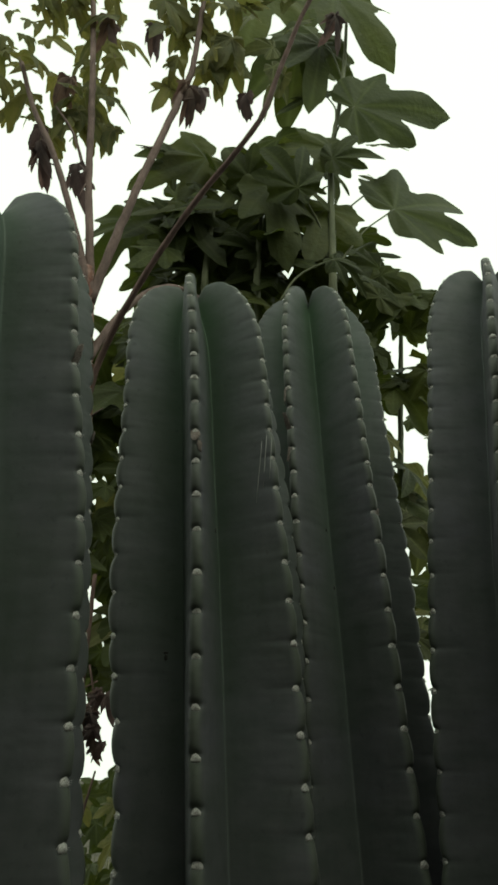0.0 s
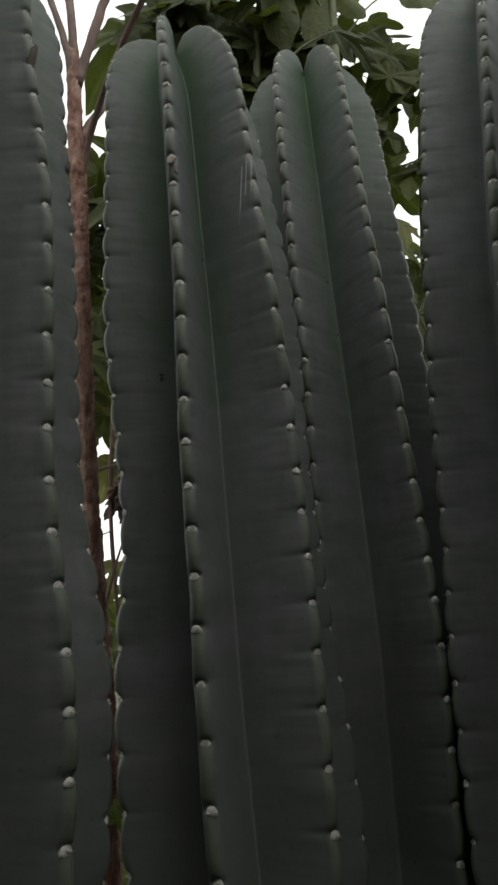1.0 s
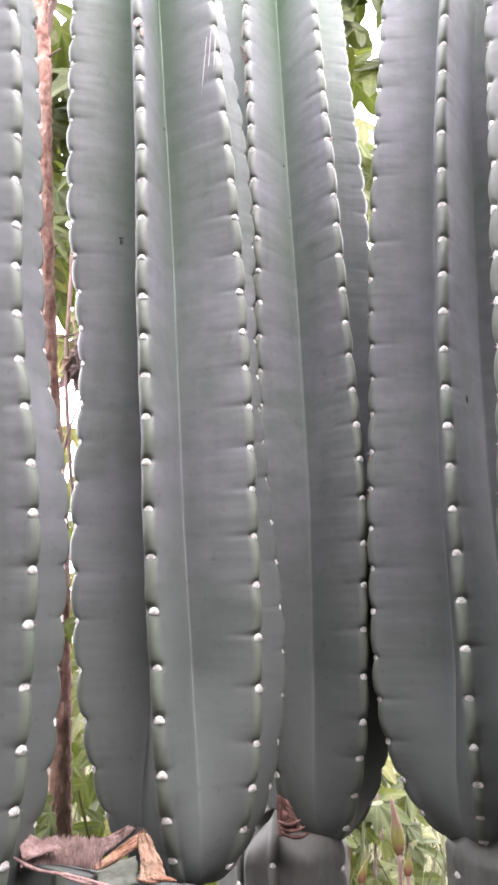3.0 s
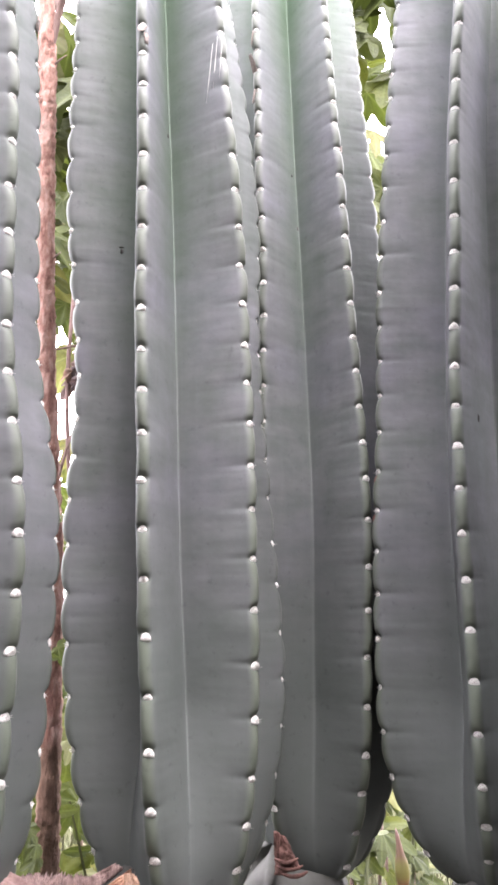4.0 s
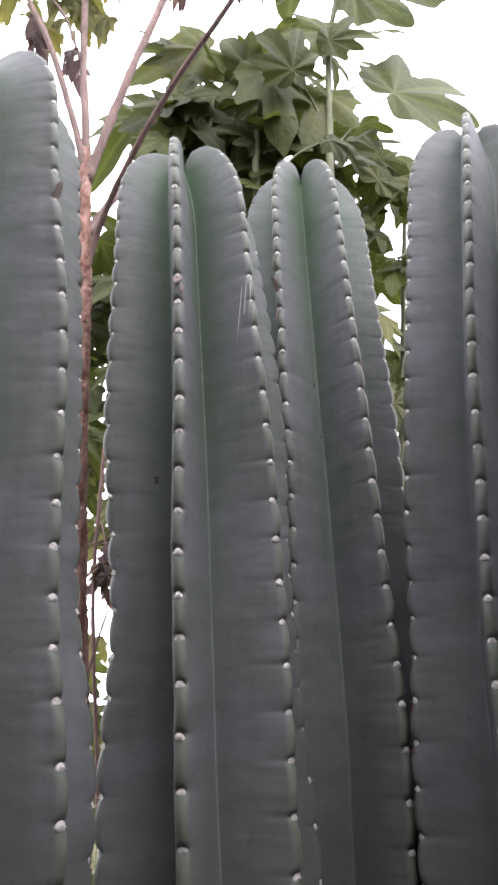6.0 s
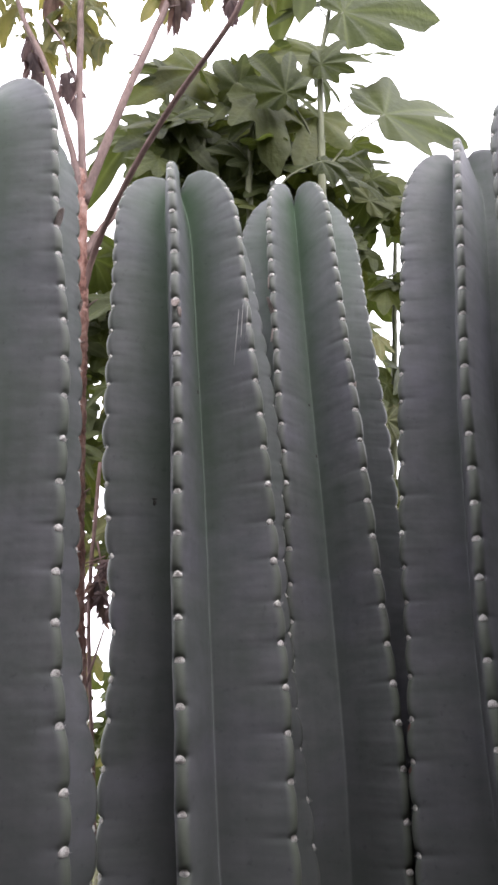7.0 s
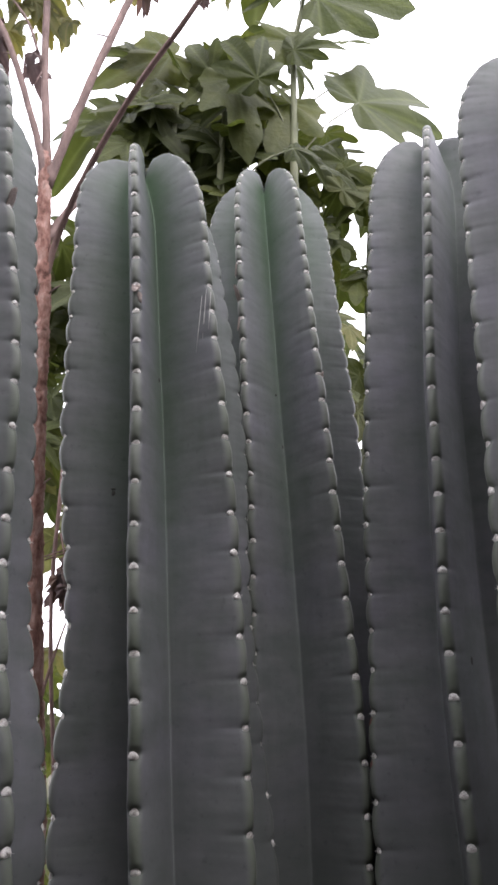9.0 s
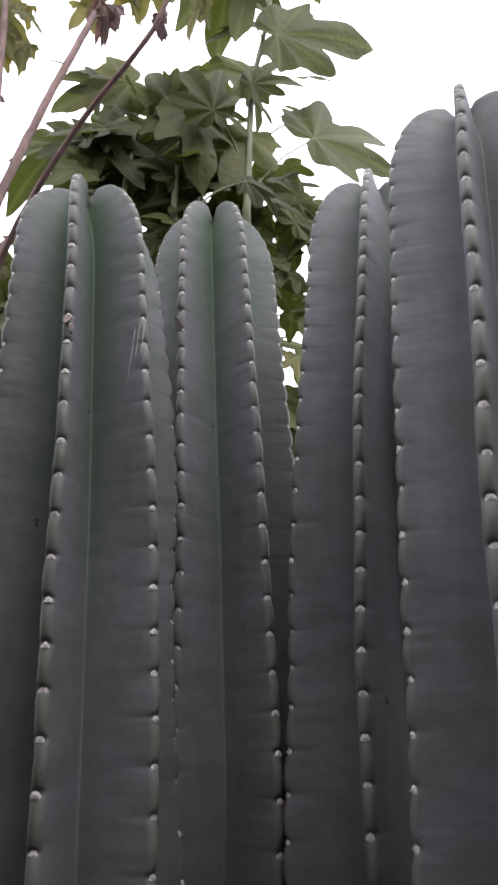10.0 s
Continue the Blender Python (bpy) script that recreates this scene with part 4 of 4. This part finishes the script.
LEAVES_A = [
    (0.010, 0.265, 2.025, -0.101, 0.262, 1.977, 1.15),
    (0.005, 0.250, 1.926, -0.092, 0.230, 1.895, 0.75),
    (0.065, 0.250, 1.980, 0.022, 0.240, 2.036, 1.00),
    (0.117, 0.190, 1.907, 0.075, 0.165, 1.974, 1.00),
    (0.090, 0.220, 1.937, 0.115, 0.200, 1.815, 0.85),
    (-0.081, 0.310, 1.947, -0.139, 0.290, 1.840, 0.85),
    (-0.045, 0.290, 1.937, -0.053, 0.270, 1.822, 0.90),
    (-0.029, 0.260, 1.912, 0.041, 0.240, 1.840, 1.00),
    (0.186, 0.290, 2.210, 0.106, 0.280, 2.154, 0.70),
    (0.148, 0.290, 2.299, 0.128, 0.270, 2.164, 1.00),
    (0.207, 0.215, 2.090, 0.350, 0.197, 2.110, 1.05),
    (0.177, 0.225, 2.014, 0.081, 0.200, 2.000, 0.90),
    (0.169, 0.210, 1.983, 0.237, 0.190, 1.999, 0.90),
]
LEAVES_B = [
    (0.263, 0.310, 2.131, 0.321, 0.300, 2.130, 0.90),
    (0.264, 0.260, 1.954, 0.399, 0.290, 2.033, 1.10),
    (0.211, 0.300, 1.904, 0.281, 0.290, 1.912, 0.95),
    (0.234, 0.270, 1.814, 0.296, 0.260, 1.861, 1.20),
    (0.159, 0.200, 1.809, 0.201, 0.190, 1.773, 0.70),
    (0.196, 0.210, 1.795, 0.241, 0.205, 1.770, 0.45),
    (0.178, 0.260, 2.018, 0.198, 0.250, 1.964, 1.00),
    (0.259, 0.290, 2.029, 0.228, 0.280, 2.041, 1.00),
    (0.121, 0.230, 1.958, 0.174, 0.220, 1.915, 0.80),
    (0.166, 0.240, 1.925, 0.140, 0.220, 1.825, 1.00),
    (0.043, 0.280, 1.949, 0.002, 0.260, 1.843, 1.10),
    (0.059, 0.270, 1.891, 0.092, 0.260, 1.815, 1.10),
    (0.280, 0.280, 1.832, 0.215, 0.270, 1.775, 1.10),
]
LEAVES_C = [
    (0.235, 0.330, 1.968, 0.263, 0.320, 1.914, 1.00),
    (0.021, 0.300, 2.021, -0.028, 0.290, 1.988, 1.10),
    (0.116, 0.310, 2.125, 0.156, 0.300, 2.049, 1.20),
    (-0.018, 0.310, 1.921, -0.049, 0.300, 1.879, 1.20),
    (0.022, 0.300, 1.886, 0.054, 0.290, 1.814, 1.20),
    (0.151, 0.280, 1.881, 0.119, 0.270, 1.813, 1.10),
    (0.189, 0.200, 2.310, 0.280, 0.190, 2.189, 1.00),
    (0.170, 0.260, 2.299, 0.064, 0.250, 2.197, 1.00),
    (0.176, 0.250, 2.262, 0.157, 0.230, 2.120, 0.85),
    (0.097, 0.270, 2.431, 0.067, 0.260, 2.283, 1.20),
    (0.152, 0.300, 2.505, 0.183, 0.290, 2.375, 1.20),
]
rng = random.Random(7)
for i, (bx, by, bz, tx, ty, tz, wide) in enumerate(LEAVES_A + LEAVES_B + LEAVES_C):
    face = (rng.uniform(-0.45, 0.45), -rng.uniform(0.45, 0.95), rng.uniform(-0.2, 0.75))
    if i in (0, 3, 10, 14, 16, 32):
        face = (rng.uniform(-0.2, 0.2), -0.9, rng.uniform(-0.1, 0.2))
    hang_leaf(green, BIG[{10: 2, 14: 0}.get(i, (i * 5 + i // 7) % 6)], (bx, by, bz), (tx, ty, tz), face, "leaf", wide)


def scatter_leaves(parent, count, box, size, meshes, seed, droop=0.4, name="leaf", facing=0.7):
    r = random.Random(seed)
    for _ in range(count):
        b = Vector((r.uniform(box[0], box[1]), r.uniform(box[2], box[3]), r.uniform(box[4], box[5])))
        a = r.uniform(0, 2 * math.pi)
        d = Vector((math.cos(a), math.sin(a) * 0.5 - 0.25, r.uniform(-1, 0.6) - droop)).normalized()
        s = r.uniform(*size)
        face = Vector((r.uniform(-0.5, 0.5), -facing, r.uniform(-0.2, 0.8)))
        hang_leaf(parent, r.choice(meshes), b, b + d * s, face, name, r.uniform(0.8, 1.1))


# dense crown behind the named leaves, then the looser skirt
scatter_leaves(green, 70, (-0.07, 0.20, 0.29, 0.44, 1.68, 1.95), (0.05, 0.09), BIG, 31)
scatter_leaves(green, 46, (-0.05, 0.17, 0.24, 0.30, 1.74, 1.98), (0.04, 0.075), BIG, 46, 0.1)
scatter_leaves(green, 34, (-0.04, 0.19, 0.26, 0.36, 1.86, 2.03), (0.045, 0.08), BIG, 49, 0.1)
scatter_leaves(green, 22, (0.17, 0.30, 0.26, 0.34, 1.70, 1.90), (0.04, 0.07), BIG, 50, 0.2)
scatter_leaves(green, 95, (0.15, 0.40, 0.32, 0.60, 1.42, 1.86), (0.045, 0.085), BIG + PALE, 32)
scatter_leaves(green, 36, (0.16, 0.38, 0.40, 0.70, 1.15, 1.50), (0.045, 0.08), BIG + PALE, 33)
scatter_leaves(bare, 60, (-0.20, -0.02, 0.30, 0.50, 1.36, 1.80), (0.05, 0.095), BIG + PALE, 34)
scatter_leaves(bare, 64, (-0.21, -0.05, 0.30, 0.46, 1.43, 1.74), (0.035, 0.07), BIG, 51)
scatter_leaves(bare, 60, (-0.20, -0.01, 0.26, 0.60, 0.74, 1.06), (0.025, 0.06), BIG + PALE, 35)
scatter_leaves(bare, 14, (-0.12, -0.05, 0.26, 0.4, 1.06, 1.26), (0.018, 0.035), BIG + PALE + WILTED, 39)
scatter_leaves(bare, 3, (-0.072, -0.048, 0.100, 0.115, 0.925, 0.95), (0.012, 0.022), BIG, 47)
scatter_leaves(bare, 5, (-0.074, -0.052, 0.105, 0.120, 1.02, 1.20), (0.012, 0.020), BIG + WILTED, 48)
# low leaves, mostly hidden, added to block light from behind the stumps
scatter_leaves(bare, 70, (-0.25, 0.12, 0.30, 0.55, 0.42, 0.93), (0.03, 0.07), BIG, 43)
scatter_leaves(bare, 26, (-0.02, 0.12, 0.30, 0.45, 0.72, 0.96), (0.03, 0.06), BIG, 44)
scatter_leaves(bare, 190, (-0.42, -0.02, 0.55, 1.0, 0.84, 1.29), (0.03, 0.075), BIG, 45)
# wilted crown of the bare bush
scatter_leaves(bare, 95, (-0.27, -0.10, 0.10, 0.22, 1.93, 2.18), (0.022, 0.048), WILTED, 36, 0.7)
scatter_leaves(bare, 34, (-0.055, 0.035, 0.11, 0.18, 2.03, 2.20), (0.028, 0.055), WILTED, 37, 0.9)
scatter_leaves(bare, 10, (0.05, 0.17, 0.12, 0.20, 2.10, 2.24), (0.04, 0.07), PALE, 40, 0.7)
for k, (x, z) in enumerate([(-0.061, 2.075), (-0.018, 1.985), (-0.005, 1.990), (0.044, 1.985), (0.165, 2.135), (-0.178, 1.895), (-0.172, 1.885), (-0.130, 1.845), (-0.118, 2.10), (-0.155, 1.975)]):
    scatter_leaves(bare, 2, (x - 0.005, x + 0.005, 0.12, 0.14, z - 0.006, z + 0.006), (0.020, 0.034), DRY, 90 + k, 2.0, "dry_leaf")


# thin dry stems and withered leaves in the gap beside the trunk
for k, (line, r0, r1) in enumerate([
        ([(-0.091, 0.270, 1.447), (-0.092, 0.270, 1.396), (-0.093, 0.265, 1.335), (-0.091, 0.260, 1.279), (-0.085, 0.260, 1.211), (-0.078, 0.260, 1.149), (-0.073, 0.260, 1.086)], 0.0022, 0.002),
        ([(-0.088, 0.265, 1.359), (-0.081, 0.262, 1.335), (-0.076, 0.260, 1.301)], 0.001, 0.0007),
        ([(-0.103, 0.240, 1.328), (-0.093, 0.260, 1.337), (-0.080, 0.270, 1.345)], 0.0009, 0.0007),
        ([(-0.088, 0.220, 1.195), (-0.082, 0.220, 1.224), (-0.077, 0.230, 1.250), (-0.073, 0.240, 1.268)], 0.0016, 0.0009),
        ([(-0.101, 0.220, 1.320), (-0.088, 0.230, 1.327), (-0.078, 0.240, 1.334)], 0.0008, 0.0006),
        ([(-0.096, 0.240, 1.266), (-0.090, 0.260, 1.274)], 0.0008, 0.0006)]):
    branch(bare, "dry_stem", line, r0, r1, TWIG_DARK, 60 + k, "", 7)
for k, (x, y, z) in enumerate([(-0.082, 0.260, 1.323), (-0.084, 0.260, 1.306), (-0.080, 0.260, 1.301), (-0.075, 0.260, 1.287), (-0.074, 0.260, 1.330)]):
    scatter_leaves(bare, 3, (x - 0.004, x + 0.004, y - 0.01, y + 0.01, z - 0.004, z + 0.010), (0.012, 0.022), DRY, 110 + k, 1.5, "dry_leaf")


# ---- weeds ----
def weed(label, at, height, stems, leaves, seed, meshes, bud=False):
    g = random.Random(seed)
    ob = thing("weed", at, label, "weed", "weeds behind the cacti")
    for k in range(stems):
        x, y = g.uniform(-0.05, 0.05), g.uniform(-0.05, 0.05)
        lean = (g.uniform(-0.06, 0.06), g.uniform(-0.06, 0.06))
        pts = [(at[0] + x * s + lean[0] * s * s, at[1] + y * s + lean[1] * s * s, at[2] - 0.02 + (height + 0.02) * s) for s in (0, 0.35, 0.7, 1.0)]
        branch(ob, "stem", pts, 0.0045, 0.0022, GREEN_STEM if k % 2 else TWIG, seed + k, "", 7)
        for _ in range(leaves):
            s = g.uniform(0.35, 1.0)
            b = Vector((at[0] + x * s + lean[0] * s * s, at[1] + y * s + lean[1] * s * s, at[2] + height * s))
            a = g.uniform(0, 6.28)
            d = Vector((math.cos(a), math.sin(a) * 0.6, g.uniform(-0.7, 0.5))).normalized() * g.uniform(0.028, 0.07)
            hang_leaf(ob, g.choice(meshes), b, b + d, (g.uniform(-0.4, 0.4), -0.7, g.uniform(0.2, 0.9)))
    if bud:
        for name, at2, wide, tall, lean, sd in (("bud", (-0.003, -0.02, 0.794), 0.0080, 0.062, -0.006, 1), ("bud", (0.008, -0.012, 0.770), 0.0055, 0.030, 0.004, 2), ("bud", (-0.046, -0.02, 0.768), 0.005, 0.032, 0.012, 3)):
            s = np.linspace(0, 1, 18)
            wid = np.interp(s, (0, 0.12, 0.28, 0.45, 0.6, 0.75, 0.9, 1), (0.2, 0.75, 1.0, 0.92, 0.55, 0.36, 0.25, 0.03)) * wide
            a = np.linspace(0, 2 * np.pi, 20, endpoint=False)
            fold = 1 - 0.42 * np.exp(-((np.cos(a - 4.3) - 1) / 0.10) ** 2)[None, :] * np.interp(s, (0.1, 0.5, 1), (0, 1, 0.6))[:, None]
            ring = np.stack([wid[:, None] * np.cos(a) * fold + (lean * s ** 2)[:, None], 0.6 * wid[:, None] * np.sin(a) * fold, np.broadcast_to((tall * s)[:, None], fold.shape)], -1)
            part(name, grid_mesh(name, ring, True, cap0=True, cap1=True), BUD_RED, ob, "yellow-green folded bud with a pinkish tip", Matrix.Translation(at2))
            branch(ob, "stem", [(at[0] + at2[0] + 0.012, at[1] + at2[1], 0.0), (at[0] + at2[0] + 0.004, at[1] + at2[1], 0.5), (at[0] + at2[0], at[1] + at2[1], at2[2] + 0.004)], 0.0032, 0.0022, TWIG_DARK, 300 + sd, "", 8)
    return ob


weed("weed with a yellow-green folded bud and thin stems", (0.262, 0.42, 0.0), 0.90, 2, 1, 71, BIG, True)
weed("leafy pale green weed in dry grass", (0.235, 0.62, 0.0), 0.80, 5, 12, 72, BIG)
weed("leafy pale green weed in dry grass", (0.34, 0.75, 0.0), 0.86, 5, 12, 73, BIG + PALE)
weed("leafy pale green weed in dry grass", (-0.10, 0.62, 0.0), 0.90, 5, 12, 74, PALE + BIG)
weed("leafy pale green weed in dry grass", (-0.04, 0.85, 0.0), 0.92, 5, 12, 75, BIG + PALE)


def grass():
    r = np.random.default_rng(5)
    verts, faces = [], []
    for _ in range(9000):
        y = 0.66 + 7.0 * r.random() ** 1.9
        x = (r.random() - 0.45) * (0.9 + y * 0.95)
        hgt = r.uniform(0.3, 0.82) * (1.0 if r.random() < 0.8 else 1.2)
        a = r.uniform(0, 6.28)
        lean = r.uniform(0.05, 0.6) * hgt
        w = r.uniform(0.003, 0.007)
        dx, dy = math.cos(a), math.sin(a)
        i = len(verts)
        for s in (0.0, 0.4, 0.75, 1.0):
            cx, cy, cz = x + dx * lean * s ** 2, y + dy * lean * s ** 2, hgt * (s - 0.25 * s ** 3 * lean / hgt)
            ww = w * (1 - 0.85 * s)
            verts += [(cx - dy * ww, cy + dx * ww, cz), (cx + dy * ww, cy - dx * ww, cz)]
        for s in range(3):
            faces.append((i + 2 * s, i + 2 * s + 1, i + 2 * s + 3, i + 2 * s + 2))
    me = bpy.data.meshes.new("grass")
    me.from_pydata(verts, [], faces)
    me.materials.append(GRASS)
    tagged(new("grass", me), "dry yellow-green grass and weeds behind the cacti", "grass", kind="stuff")


grass()
